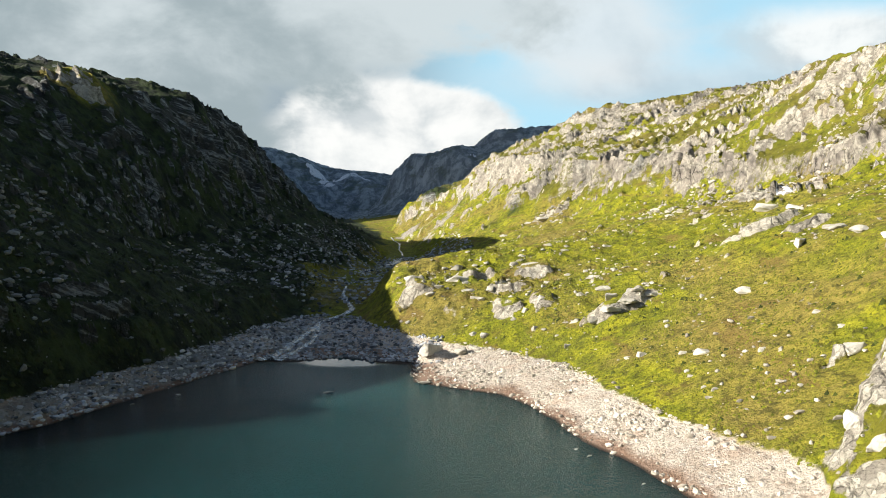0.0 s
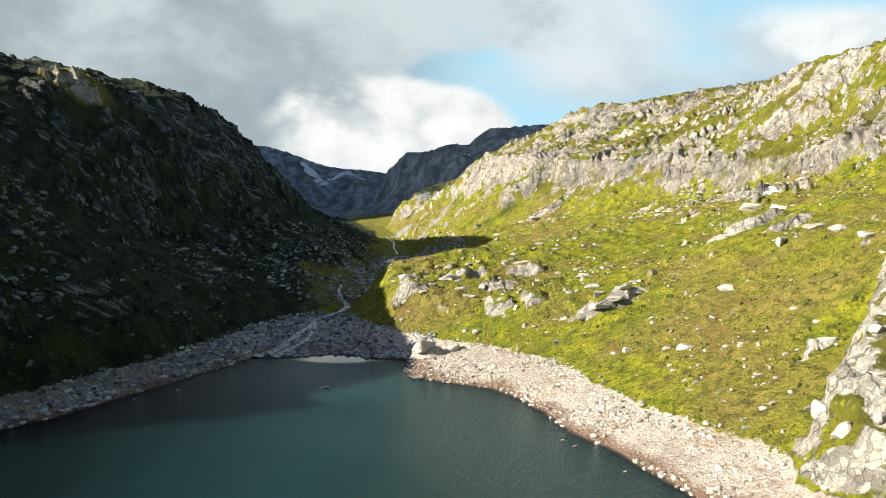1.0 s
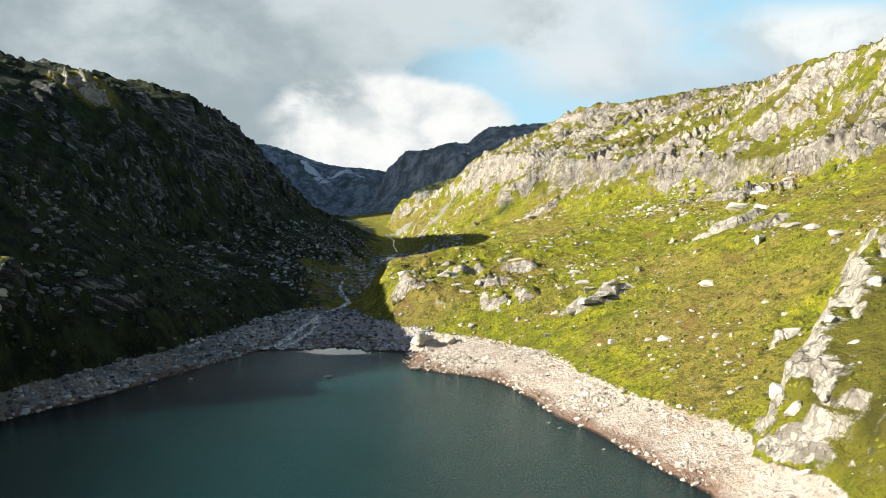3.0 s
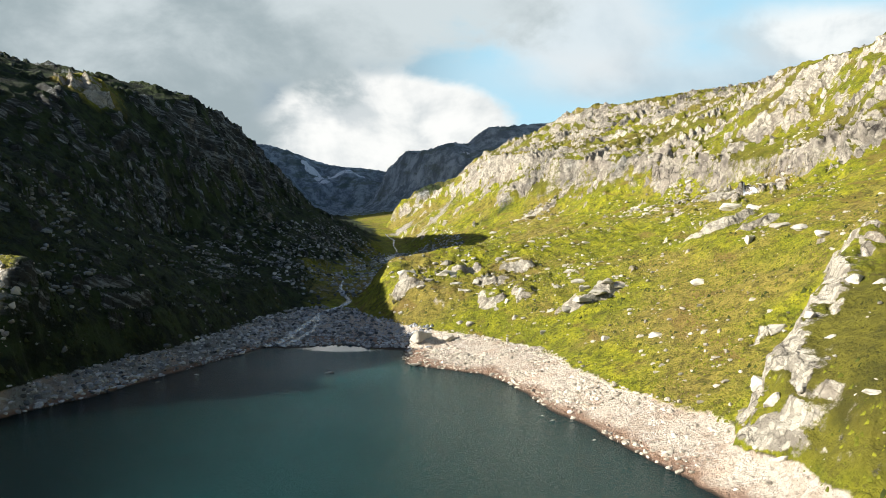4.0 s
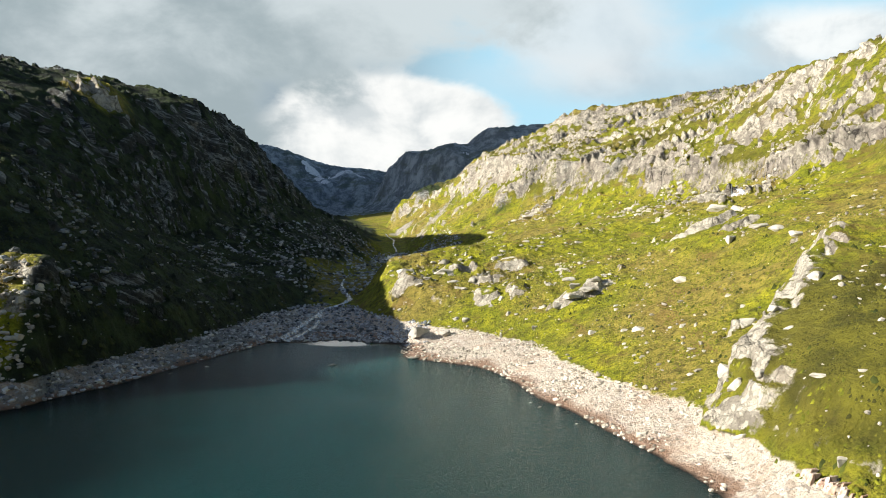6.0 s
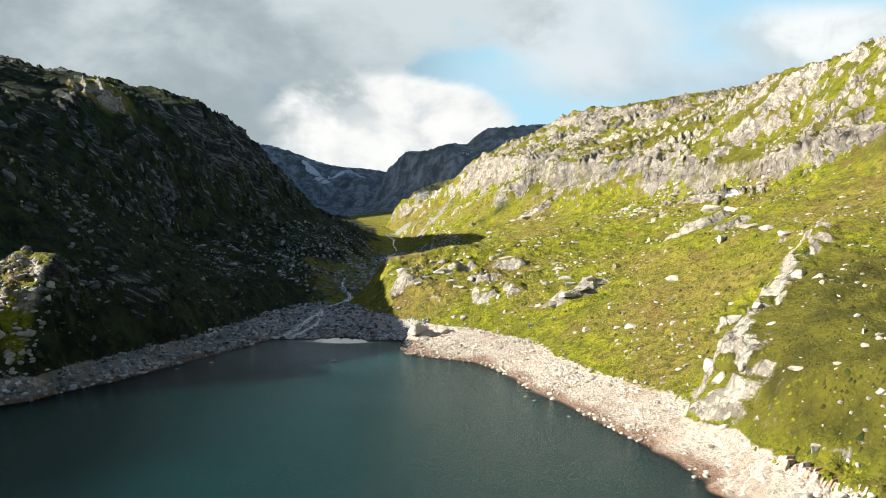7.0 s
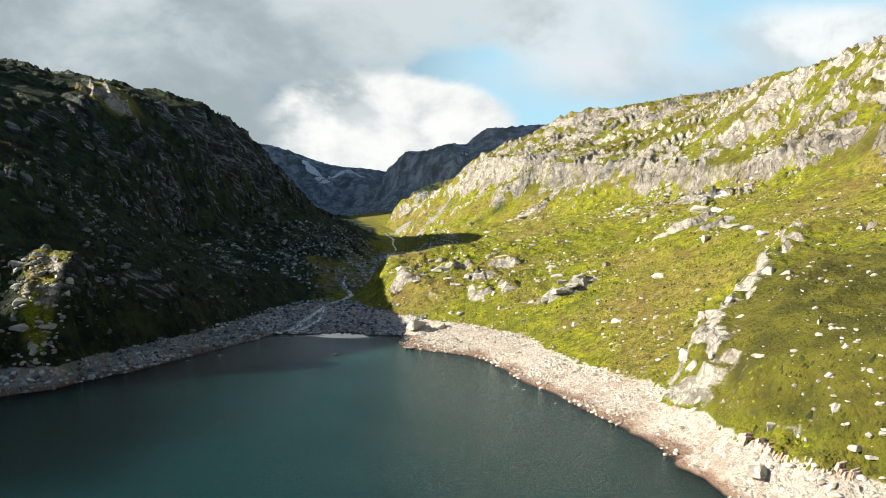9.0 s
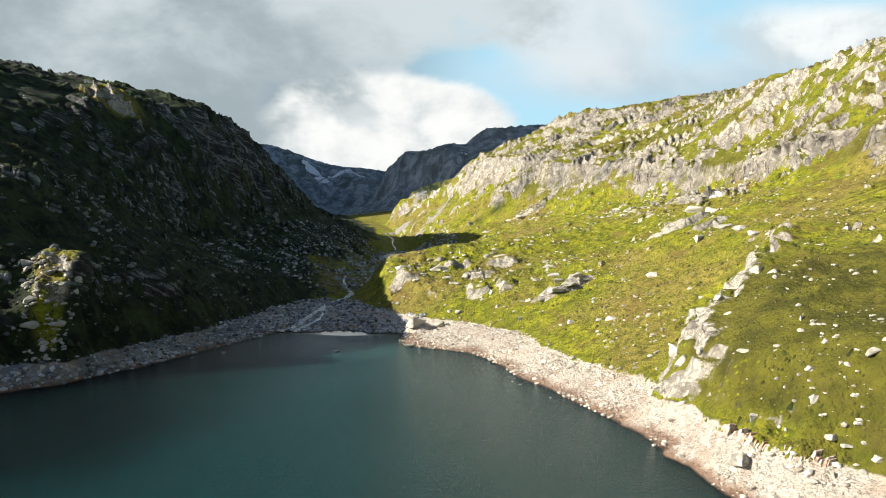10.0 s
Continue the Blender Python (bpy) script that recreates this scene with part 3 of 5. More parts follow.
def land(x, y):
    """Height of the land, and how rocky it lies (0 to 1)."""
    x, y = np.asarray(x, float), np.asarray(y, float)
    away = np.hypot(x, y + 25)
    _, zr0, _, ur = flank(x, y, ALL_RX, ALL_RZ, 1, BARE_RIGHT)
    _, zl0, _, ul = flank(x, y, ALL_LX, ALL_LZ, -1, BARE_LEFT)
    raw = np.where(ur > 0, zr0, np.where(ul > 0, zl0, 0.0))
    free = smooth(raw, 4.0, 22.0)
    wide = 0.6 + 0.4 * np.clip(away / 400, 0, 2.5)
    xw = x + free * wide * (7 * fbm(x, y, 46, 3, 3) + 3.0 * fbm(x, y, 13, 3, 5))
    yw = y + free * wide * (8 * fbm(x, y, 52, 3, 11) + 3.0 * fbm(x, y, 15, 3, 13))
    # buttresses and clefts of the crags
    zone = smooth(raw, 42, 62) * (1 - 0.7 * smooth(raw, 90, 130)) * (away < 1400)
    cleft = (1 - np.abs(perlin(y / 44 + 0.3 * fbm(x, y, 35, 2, 19), x / 140, 21))) ** 3
    def saw(length, seed):
        t = y / length + 0.6 * fbm(y, 0 * y, 2.4 * length, 2, seed) + x / (7 * length)
        t = t - np.floor(t)
        return np.minimum(t / 0.75, 1) - smooth(t, 0.75, 1.0) - 0.5

    jut = np.where(x > xmid(y), 5 * saw(52, 25), 0.0)
    xw = xw - np.where(x > xmid(y), 1, -1) * zone * wide * (5 * cleft - 2) - zone * wide * jut
    shore = (1 - free) * 1.6 * fbm(x, y, 14, 4, 17)
    xr, zr, sr, ur = flank(xw + shore, yw, ALL_RX, ALL_RZ, 1, BARE_RIGHT)
    xl, zl, sl, ul = flank(xw + shore, yw, ALL_LX, ALL_LZ, -1, BARE_LEFT)
    right, left = ur > 0, ul > 0
    z, cover = np.where(right, zr, zl), np.where(right, sr, sl)
    # between the two edges: the lake's bed, the gravel fan of the inflow, the valley floor
    t = np.clip(-ul / np.maximum(-ul - ur, 1e-3), 0, 1)
    floor = zl + (zr - zl) * t
    head = 192 + 7 * np.exp(-(((x + 30) / 9) ** 2)) - 3 * np.exp(-(((x + 41) / 6) ** 2)) - 4 * smooth(x, -24, -9) + 1.2 * fbm(x, y, 9, 3, 23)
    bed = -np.clip((head - y) * 0.16, -40, 5) * smooth(np.minimum(-ul, -ur), 0, 6)
    floor = np.where(y < 240, np.minimum(floor, 0) + np.where(bed < 0, bed, 0) + np.where(y > head, np.minimum((y - head) * 0.065, 4 * smooth(y, 190, 262)), 0), floor)
    inside = ~(right | left)
    z, cover = np.where(inside, floor, z), np.where(inside, 0.0, cover)
    # the rocky knoll above the near shore, steep on its up-valley side
    dx, dy = 0.69, 0.72
    along, off = (x - 46) * dx + (y - 80) * dy, (x - 46) * dy - (y - 80) * dx
    ragged = 3.0 * fbm(x, y, 13, 4, 31)
    inner = np.minimum(off, (x - np.interp(y, (30, 50, 80), (57, 51, 45))) * 0.35)
    ends = smooth(y, 28, 48) * (1 - smooth(along, 56, 92))
    knoll = smooth(inner + ragged, -3.0, 4.0) * ends * (1 - smooth(x + 0.25 * (130 - y), 72, 116))
    z, cover = z + 9.0 * knoll, cover * (1 - 0.7 * knoll) + 0.55 * np.exp(-(((y - 56) / 18) ** 2) - ((z - 8) / 5) ** 2) * (x > 40)
    spine = np.exp(-(((off - 3.5 + ragged) / (6.5 - 0.03 * along)) ** 2)) * smooth(along, -14, -5) * (1 - smooth(along, 56, 66))
    rib = np.exp(-(((x - np.interp(y, (30, 50, 80), (57, 51, 45)) - 2.0 + 0.5 * ragged) / 2.6) ** 2)) * smooth(y, 34, 46) * (1 - smooth(y, 70, 80)) * (1 - smooth(z, 9, 14))
    spine = np.maximum(np.maximum(spine, 0.25 * rib), np.exp(-(((x - 54 + ragged) / 5.5) ** 2) - ((y - 80 + 0.5 * ragged) / 10) ** 2)) * smooth(fbm(x, y, 6, 4, 33), -0.40, 0.08) * smooth(z, 4.5, 6.5)
    # the bluff on the far shore that catches the sun
    bluff = bluff_lie(x, y)
    z, cover = z + 10 * bluff, cover + 0.45 * bluff
    # hollow added out of view so the low sun reaches the bluff
    z = z - 7 * np.exp(-(((x + 122) / 13) ** 2) - ((y - 116) / 16) ** 2)
    # a shoulder of the brow that the low sun reaches
    sunny = np.exp(-(((x + 180) / 20) ** 2) - ((y - 338) / 17) ** 2)
    z, cover = z + 9 * sunny, cover - 1.0 * sunny + 3.5 * smooth(-x, 130, 170) * smooth(z, 75, 95) * fbm(x, y, 26, 3, 57) * (y < 600)
    # outcrops of the promontory and the meadow
    out = 0.0
    for cx, cy, rx, ry, up in OUTCROPS:
        d = np.hypot((x - cx) / rx, (y - cy) / ry) + 0.5 * fbm(x, y, 6, 3, 41)
        f = smooth(d, 1.25, 0.55)
        z, out = z + up * f, np.maximum(out, smooth(d, 1.45, 1.05))
    # the dark ridge behind the sunlit crest
    z = z + 34 * smooth(x, 66, 120) * smooth(y, 1430, 1530) * (1 - smooth(y, 1900, 2100))
    # headwall of the valley
    crest = np.interp(x, (-900, -520, -388, -305, -156, 0, 300, 900), (360, 307, 252, 242, 228, 258, 300, 340)) + 10 * fbm(x, y, 90, 4, 51)
    wall = 112 + (crest - 112) * smooth(y + 60 * fbm(x, y, 160, 4, 53), 1780, 2010) + 0.05 * np.maximum(y - 2000, 0)
    z = np.where(y > 1500, np.maximum(z, np.where(y > 1700, wall, -50)), z)
    # unseen massif added west of the upper valley, out of view, to shade it
    west = -np.maximum(1150, 0.72 * y + 60) - x
    z = z + 900 * smooth(west, 0, 380) * smooth(y, 950, 1130) + 90 * smooth(west, 0, 300) * fbm(x, y, 260, 4, 55)
    # rise behind the lower end of the lake
    z = z + np.where(y < -900, smooth(-y, 900, 1500) * 160, 0)
    # relief: broken crags where it is steep, hummocks where it is not
    prom = np.exp(-(((x - 12) / 26) ** 2) - ((y - 238) / 34) ** 2)
    turn = 0.5 * fbm(x, y, 70, 2, 59)
    sx, sy = x * 0.8 + turn * 30, y + x * 0.3
    patch = 0.38 * fbm(sx, sy, 46, 4, 61, 0.6) + 0.62 * fbm(x * 0.75, y, 14, 5, 67, 0.65) + 0.3 * fbm(x, y, 5, 3, 69)
    cover = cover + 0.35 * smooth(y, 1120, 1300) + 0.16 * smooth(y, 560, 760) * (1 - smooth(y, 1100, 1250)) * smooth(x - xmid(y), 8, 40) + 0.12 * smooth(y, 420, 560) * (1 - smooth(y, 950, 1100)) + 0.25 * np.exp(-(((x + 128) / 25) ** 2) - ((y - 400) / 70) ** 2) + 0.2 * np.exp(-(((x + 5) / 60) ** 2) - ((y - 990) / 70) ** 2) - (0.07 + 0.13 * (1 - smooth(y, 215, 290))) * (1 - smooth(y, 300, 380)) * smooth(x, 120, 150) + 0.32 * prom
    crag = smooth(cover * 1.7 - 0.85 + 2.0 * patch, -0.12, 0.18)
    crag = np.maximum(crag * free, spine)
    size = 0.5 + 0.5 * np.clip(away / 330, 0, 3)
    ledge = (6.5 + 3.5 * fbm(x, y, 90, 2, 71)) * size
    h = (z + 0.12 * y * smooth(x, 60, 120)) / ledge + 0.7 * fbm(x, y, 42, 3, 73) + 0.1 * fbm(x, y, 12, 2, 74)
    fr = h - np.floor(h)
    bold = smooth(fbm(x, y, 60, 3, 75), -0.45, 0.1)
    z = z + (1 - 0.7 * smooth(away, 450, 1100)) * 0.95 * ledge * (smooth(fr, 0.34, 0.66) - fr) * smooth(crag, 0.1, 0.7) * bold * (1 - 0.6 * spine)
    clefts = fbm(sx * 0.5, sy, 17, 4, 77, 0.6)
    block = fbm(x, y, 8, 4, 79, 0.6)
    block = 0.5 * block + 0.5 * np.round(block * 4) / 4
    close = 1 - smooth(away, 450, 1100)
    z = z + (1 - close) * (22 * fbm(x, y, 150, 4, 85, 0.5) * smooth(z, 60, 140) + crag * 9 * fbm(sx, sy, 60, 3, 87))
    z = z + close * crag * size * (0.7 * clefts + 0.5 * block)
    z = z + free * (1 - 0.6 * crag) * (1.7 * fbm(x, y, 19, 4, 89, 0.5) + 0.28 * fbm(x, y, 3.0, 3, 93)) * np.clip(size, 0, 1.6) * (1 - smooth(away, 700, 1300))
    z = z + (away < 1200) * free * (((1 - crag) * 0.8 + 2.6 * prom + 1.6 * bluff) * fbm(x, y, 6.5, 4, 91) + (1 - crag) * smooth(x, 20, 40) * 0.9 * fbm(x * 1.7 + 0.4 * y, y * 0.6, 10, 3, 95)) + spine * 0.7 * block
    dry = smooth(z, 0.2, 1.0) * (1 - free)
    z = z + dry * (0.35 * fbm(x, y, 5, 4, 97, 0.6))
    return z, np.maximum(crag, out * 0.9), patch, smooth(cover, 0.52, 0.74) * (x > xmid(y)), spine, np.maximum(crag, 0.35 * out)


OUTCROPS = ((46, 181, 8, 4, 2.4), (53, 184, 5, 3, 2.0), (-2, 190, 5, 3, 2.2), (10, 250, 9, 4, 2.5), (33, 242, 6, 4, 2.2), (-8, 236, 6, 4, 2.2), (22, 226, 7, 3, 1.8),
            (92, 195, 10, 4, 3.0), (96, 181, 6, 3, 2.5), (130, 278, 12, 6, 4.0), (20, 208, 4, 7, 1.5), (30, 205, 3, 7, 1.6), (80, 470, 16, 8, 4.0))


def sheet(name, verts, faces, mat, flat=False):
    me = bpy.data.meshes.new(name)
    me.vertices.add(len(verts))
    me.vertices.foreach_set("co", np.asarray(verts, np.float32).ravel())
    faces = np.asarray(faces, np.int32)
    k = faces.shape[1]
    me.loops.add(faces.size)
    me.loops.foreach_set("vertex_index", faces.ravel())
    me.polygons.add(len(faces))
    me.polygons.foreach_set("loop_start", np.arange(0, faces.size, k, dtype=np.int32))
    me.polygons.foreach_set("use_smooth", np.full(len(faces), not flat))
    me.update(calc_edges=True)
    me.materials.append(mat)
    return new(name, me)


def grid_faces(rows, cols, closed):
    a = np.arange(rows * cols).reshape(rows, cols)
    b = np.roll(a, -1, 1) if closed else a[:, 1:]
    a2 = a if closed else a[:, :-1]
    return np.stack([a2[:-1], b[:-1], b[1:], a2[1:]], -1).reshape(-1, 4)


def build_ground():
    # rings about the middle of the lake, finer up the valley than down it
    fine, coarse = np.linspace(-43, 48, FINE), np.linspace(48, 317, 90)[1:-1]
    ang = np.radians(np.concatenate([fine, coarse]))
    rad = np.concatenate([[4, 20, 40], np.exp(np.arange(math.log(68), math.log(700), RING)), np.exp(np.arange(math.log(700), math.log(4200), 2 * RING))])
    r, a = np.meshgrid(rad, ang, indexing="ij")
    x, y = 2 + r * np.sin(a), -25 + r * np.cos(a)
    z, crag, patch, gneiss, spine, bare = land(x.ravel(), y.ravel())
    p = np.stack([x, y, z.reshape(x.shape)], -1)

    def facing(p):
        n = np.cross(np.roll(p, -1, 1) - np.roll(p, 1, 1), np.gradient(p, axis=0))
        return n / (np.linalg.norm(n, axis=-1, keepdims=True) + 1e-9)

    def blurred(v, times):
        for _ in range(times):
            v[1:-1] = (v[:-2] + 2 * v[1:-1] + v[2:]) / 4
            v[:, 1:-1] = (v[:, :-2] + 2 * v[:, 1:-1] + v[:, 2:]) / 4
        return v

    # bare rock stands out from the slope it lies in
    n = blurred(facing(p), 6)
    n = n * np.sign(n[..., 2:])
    n[..., 2] *= 0.6
    n = (n / np.linalg.norm(n, axis=-1, keepdims=True)).reshape(-1, 3)
    flat = p.reshape(-1, 3)
    away = np.hypot(flat[:, 0], flat[:, 1] + 25)
    pick = (bare > 0.02) & (flat[:, 2] > 4.5) & (away < 1650) & (flat[:, 1] > 0)
    q = flat[pick]
    size = 0.5 + 0.5 * np.clip(away[pick] / 330, 0, 2.2)
    flat[pick] += n[pick] * (bare[pick] * (1 - 0.5 * spine[pick]) * rock_relief(q, size, q[:, 0] < xmid(q[:, 1])))[:, None]
    zf = flat[:, 2]
    p = flat.reshape(p.shape)
    up = blurred(np.abs(facing(p)[..., 2]), 1).ravel()
    west = flat[:, 0] < xmid(flat[:, 1])
    rock = np.where(west, crag * (0.09 + 0.60 * smooth(up, 0.82, 0.50)), crag * (0.25 + 0.52 * smooth(up, 0.93, 0.70)) + 0.35 * smooth(up, 0.62, 0.45) * smooth(zf, 25, 45)) + 0.2 * smooth(up, 0.75, 0.5) * smooth(zf, 6, 9)
    gneiss = np.maximum(0.5 * gneiss, smooth(up, 0.66, 0.46) * smooth(zf, 40, 55) * (1 - smooth(zf, 84, 100)) * ~west)
    # turf lies along the ledges of the crags
    bed = zf + 0.14 * flat[:, 1] + 0.10 * flat[:, 0] + 5 * fbm(flat[:, 0], flat[:, 1], 40, 2, 161)
    shelf = fbm(bed * 1.0, flat[:, 1] * 0.22 + 0.1 * flat[:, 0], 11, 4, 163)
    rock = rock - np.where(west, 0.0, 0.55 * smooth(shelf, -0.08, 0.22) * smooth(zf, 40, 60) * smooth(up, 0.50, 0.66) * (flat[:, 1] < 1100))
    rock = np.clip(rock + 0.1 * patch + 0.38 * spine, 0, 1)
    faces = grid_faces(*r.shape, True)[:, ::-1]
    near = int(np.searchsorted(rad, 1330))
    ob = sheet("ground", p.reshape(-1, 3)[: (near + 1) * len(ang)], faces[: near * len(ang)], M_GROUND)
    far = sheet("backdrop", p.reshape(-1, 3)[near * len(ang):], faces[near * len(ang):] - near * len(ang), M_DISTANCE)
    tagged(far, "distant mountains painted blue-grey for haze, closing the head of the valley", "mountains", kind="structure")
    xf, yf = x.ravel(), y.ravel()
    scree = 0.75 * np.exp(-(((xf - 2) / 34) ** 2) - ((yf - 800) / 110) ** 2) + 0.8 * np.exp(-(((xf + 44) / 15) ** 2) - ((yf - 880) / 60) ** 2) + 0.5 * np.exp(-(((xf + 36) / 16) ** 2) - ((yf - 540) / 70) ** 2) + 0.6 * np.exp(-(((xf - 152) / 16) ** 2) - ((yf - 285) / 22) ** 2) + 0.5 * np.exp(-(((xf - 118) / 22) ** 2) - ((yf - 330) / 30) ** 2)
    scree += 0.45 * np.exp(-(((xf + 45) / 14) ** 2) - ((yf - 300) / 60) ** 2) + 0.5 * (fbm(xf, yf, 60, 3, 101) - 0.25) + 0.25 * smooth(-xf, 40, 90) + 0.3 * np.exp(-(((xf + 95) / 40) ** 2) - ((yf - 430) / 100) ** 2)
    cut = near * len(ang)
    sere = 1.6 * np.exp(-(((xf - 76) / 23) ** 2) - ((yf - 58) / 42) ** 2) + 0.5 * fbm(xf, yf, 34, 4, 109) + 0.45 * np.exp(-(((xf - 12) / 26) ** 2) - ((yf - 232) / 32) ** 2) + 0.6 * np.exp(-(((xf - 57) / 8) ** 2) - ((yf - 66) / 14) ** 2) + 0.55 * smooth(zf, 52, 75) * (xf > 60)
    # heath by noise, plus dark tone painted on shaded slopes, lifted where sunlit
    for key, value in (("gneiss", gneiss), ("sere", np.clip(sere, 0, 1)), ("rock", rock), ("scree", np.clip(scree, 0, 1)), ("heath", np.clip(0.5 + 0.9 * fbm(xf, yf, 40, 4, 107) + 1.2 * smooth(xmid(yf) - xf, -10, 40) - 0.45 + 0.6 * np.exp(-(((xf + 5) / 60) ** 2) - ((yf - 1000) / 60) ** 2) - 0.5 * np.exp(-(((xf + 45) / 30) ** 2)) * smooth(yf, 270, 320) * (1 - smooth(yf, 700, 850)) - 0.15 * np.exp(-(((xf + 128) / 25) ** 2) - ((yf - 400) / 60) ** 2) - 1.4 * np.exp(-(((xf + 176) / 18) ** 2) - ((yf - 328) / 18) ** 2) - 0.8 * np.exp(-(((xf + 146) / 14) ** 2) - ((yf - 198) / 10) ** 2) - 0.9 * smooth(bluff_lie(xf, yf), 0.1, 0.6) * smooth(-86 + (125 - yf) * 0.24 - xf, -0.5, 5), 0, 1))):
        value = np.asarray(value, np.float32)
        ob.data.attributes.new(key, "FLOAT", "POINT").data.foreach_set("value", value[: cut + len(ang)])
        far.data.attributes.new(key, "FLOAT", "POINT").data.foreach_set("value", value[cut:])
    return tagged(ob, "steep green and rocky mountain valley floor and slopes", "ground", kind="structure")


FINE, RING = 800, 0.0036
ground = build_ground()

X0, X1, Y0, Y1, DEEP = -700, 700, -2600, 230, -60
lake = sheet("water", [(X0, Y0, 0), (X1, Y0, 0), (X1, Y1, 0), (X0, Y1, 0), (X0, Y0, DEEP), (X1, Y0, DEEP), (X1, Y1, DEEP), (X0, Y1, DEEP)],
             [(0, 1, 2, 3), (7, 6, 5, 4), (0, 4, 5, 1), (1, 5, 6, 2), (2, 6, 7, 3), (3, 7, 4, 0)], M_WATER, True)
tagged(lake, "dark green rippled mountain lake with low water", "lake", kind="structure")


# ---- boulders, scree, stream, snow ----
def level(x, y):
    return land(np.atleast_1d(x), np.atleast_1d(y))[0]


def rock_shape(seed, squash=0.72):
    """A boulder about one metre across: an angular block split along flat joints, its edges worn."""
    rng = random.Random(seed)
    bm = bmesh.new()
    for _ in range(15):
        d = Vector((rng.gauss(0, 1), rng.gauss(0, 1), rng.gauss(0, 1)))
        d = d / max(abs(d.x), abs(d.y), abs(d.z)) if rng.random() < 0.5 else d.normalized() * 1.1
        bm.verts.new(d * 0.5 * rng.uniform(0.8, 1.0))
    hull = bmesh.ops.convex_hull(bm, input=bm.verts)
    bmesh.ops.delete(bm, geom=list({v for v in hull["geom_interior"] + hull["geom_unused"] if isinstance(v, bmesh.types.BMVert)}), context="VERTS")
    bmesh.ops.bevel(bm, geom=bm.edges[:] + bm.verts[:], offset=0.035, segments=1, profile=0.6, affect="EDGES")
    bmesh.ops.triangulate(bm, faces=bm.faces)
    bmesh.ops.subdivide_edges(bm, edges=[e for e in bm.edges if e.calc_length() > 0.18], cuts=1)
    bmesh.ops.triangulate(bm, faces=bm.faces)
    off = Vector((rng.uniform(-50, 50), rng.uniform(-50, 50), 0))
    for v in bm.verts:
        p = v.co * (1 + 0.15 * noise.fractal(v.co * 3.0 + off, 0.8, 2.0, 4) + 0.06 * round(4 * noise.noise(v.co * 2.2 - off)) / 4)
        v.co = (p.x, p.y, p.z * squash)
    bmesh.ops.triangulate(bm, faces=bm.faces)
    me = bpy.data.meshes.new("boulder")
    bm.to_mesh(me)
    bm.free()
    me.materials.append(M_ROCK)
    return me


SHAPES = [rock_shape(k, 0.6 + 0.05 * (k % 6)) for k in range(12)]


def boulder(x, y, wide, deep=None, high=None, turn=0.0, shape=0, label="pale weathered boulder lying in the grass", group="boulders on the slopes", sink=0.25):
    deep, high = deep or wide * 0.8, high or wide * 0.75
    ob = new("boulder", SHAPES[shape % len(SHAPES)])
    ob.matrix_world = pose(x, y, level(x, y)[0] + high * (0.20 - sink), 0, 0, turn) @ Matrix.Diagonal((wide, deep, high, 1))
    return tagged(ob, label, "boulder", group)


def stones(name, xy, sizes, mat, seed, label, category, sink=0.15):
    """Many small angular stones in one mesh."""
    rng = np.random.RandomState(seed)
    bm = bmesh.new()
    bmesh.ops.create_icosphere(bm, subdivisions=1, radius=0.5)
    base = np.array([v.co for v in bm.verts])
    tri = np.array([[v.index for v in f.verts] for f in bm.faces])
    bm.free()
    n, k = len(xy), len(base)
    z = level(xy[:, 0], xy[:, 1])
    p = base[None] * rng.uniform(0.72, 1.22, (n, k, 1))
    p = p * np.stack([rng.uniform(0.8, 1.5, n), rng.uniform(0.6, 1.0, n), rng.uniform(0.4, 0.8, n)], -1)[:, None] * sizes[:, None, None]
    a, b = rng.uniform(0, 6.283, n), rng.uniform(-0.35, 0.35, n)
    ca, sa, cb, sb = np.cos(a)[:, None], np.sin(a)[:, None], np.cos(b)[:, None], np.sin(b)[:, None]
    px, pz = p[..., 0] * cb - p[..., 2] * sb, p[..., 0] * sb + p[..., 2] * cb
    out = np.stack([px * ca - p[..., 1] * sa + xy[:, :1], px * sa + p[..., 1] * ca + xy[:, 1:], pz + (z + sizes * (0.25 - sink))[:, None]], -1)
    faces = tri[None] + (np.arange(n) * k)[:, None, None]
    return tagged(sheet(name, out.reshape(-1, 3), faces.reshape(-1, 3), mat, True), label, category, kind="stuff")


# ---- stones that stand out singly: place, width, height ----
PROMONTORY = ((-9.9, 253.8, 8.8, 5.1), (5.7, 264.8, 8.2, 5.8), (5.7, 246.1, 9.9, 3.6), (15.9, 225.5, 2.9, 2.9), (-5.4, 242.6, 2.7, 2.2), (-1.5, 236.6, 3.9, 2.2), (-11.7, 245.6, 3.2, 2.3), (8.7, 230.2, 4.2, 2.1), (10.6, 221.9, 4.5, 1.4), (-3.9, 229.6, 3.8, 2.1), (26.8, 256.8, 3.3, 4.2), (30.5, 264.1, 3.4, 2.9), (34.8, 255, 10.3, 3.3), (35.3, 238.1, 2.6, 3.1), (32.7, 220.6, 2.5, 4.1), (29.3, 201.7, 2.3, 3.8), (21.4, 211.4, 2, 2.4), (24.6, 201.8, 2.7, 3), (21, 199.4, 2.3, 2.6), (25.7, 190.8, 2.2, 4.3), (26.8, 214.5, 2.8, 2.4), (39.7, 451.5, 5.5, 4), (-28.8, 317.5, 2.3, 2.6), (27.7, 197.5, 1.9, 3))
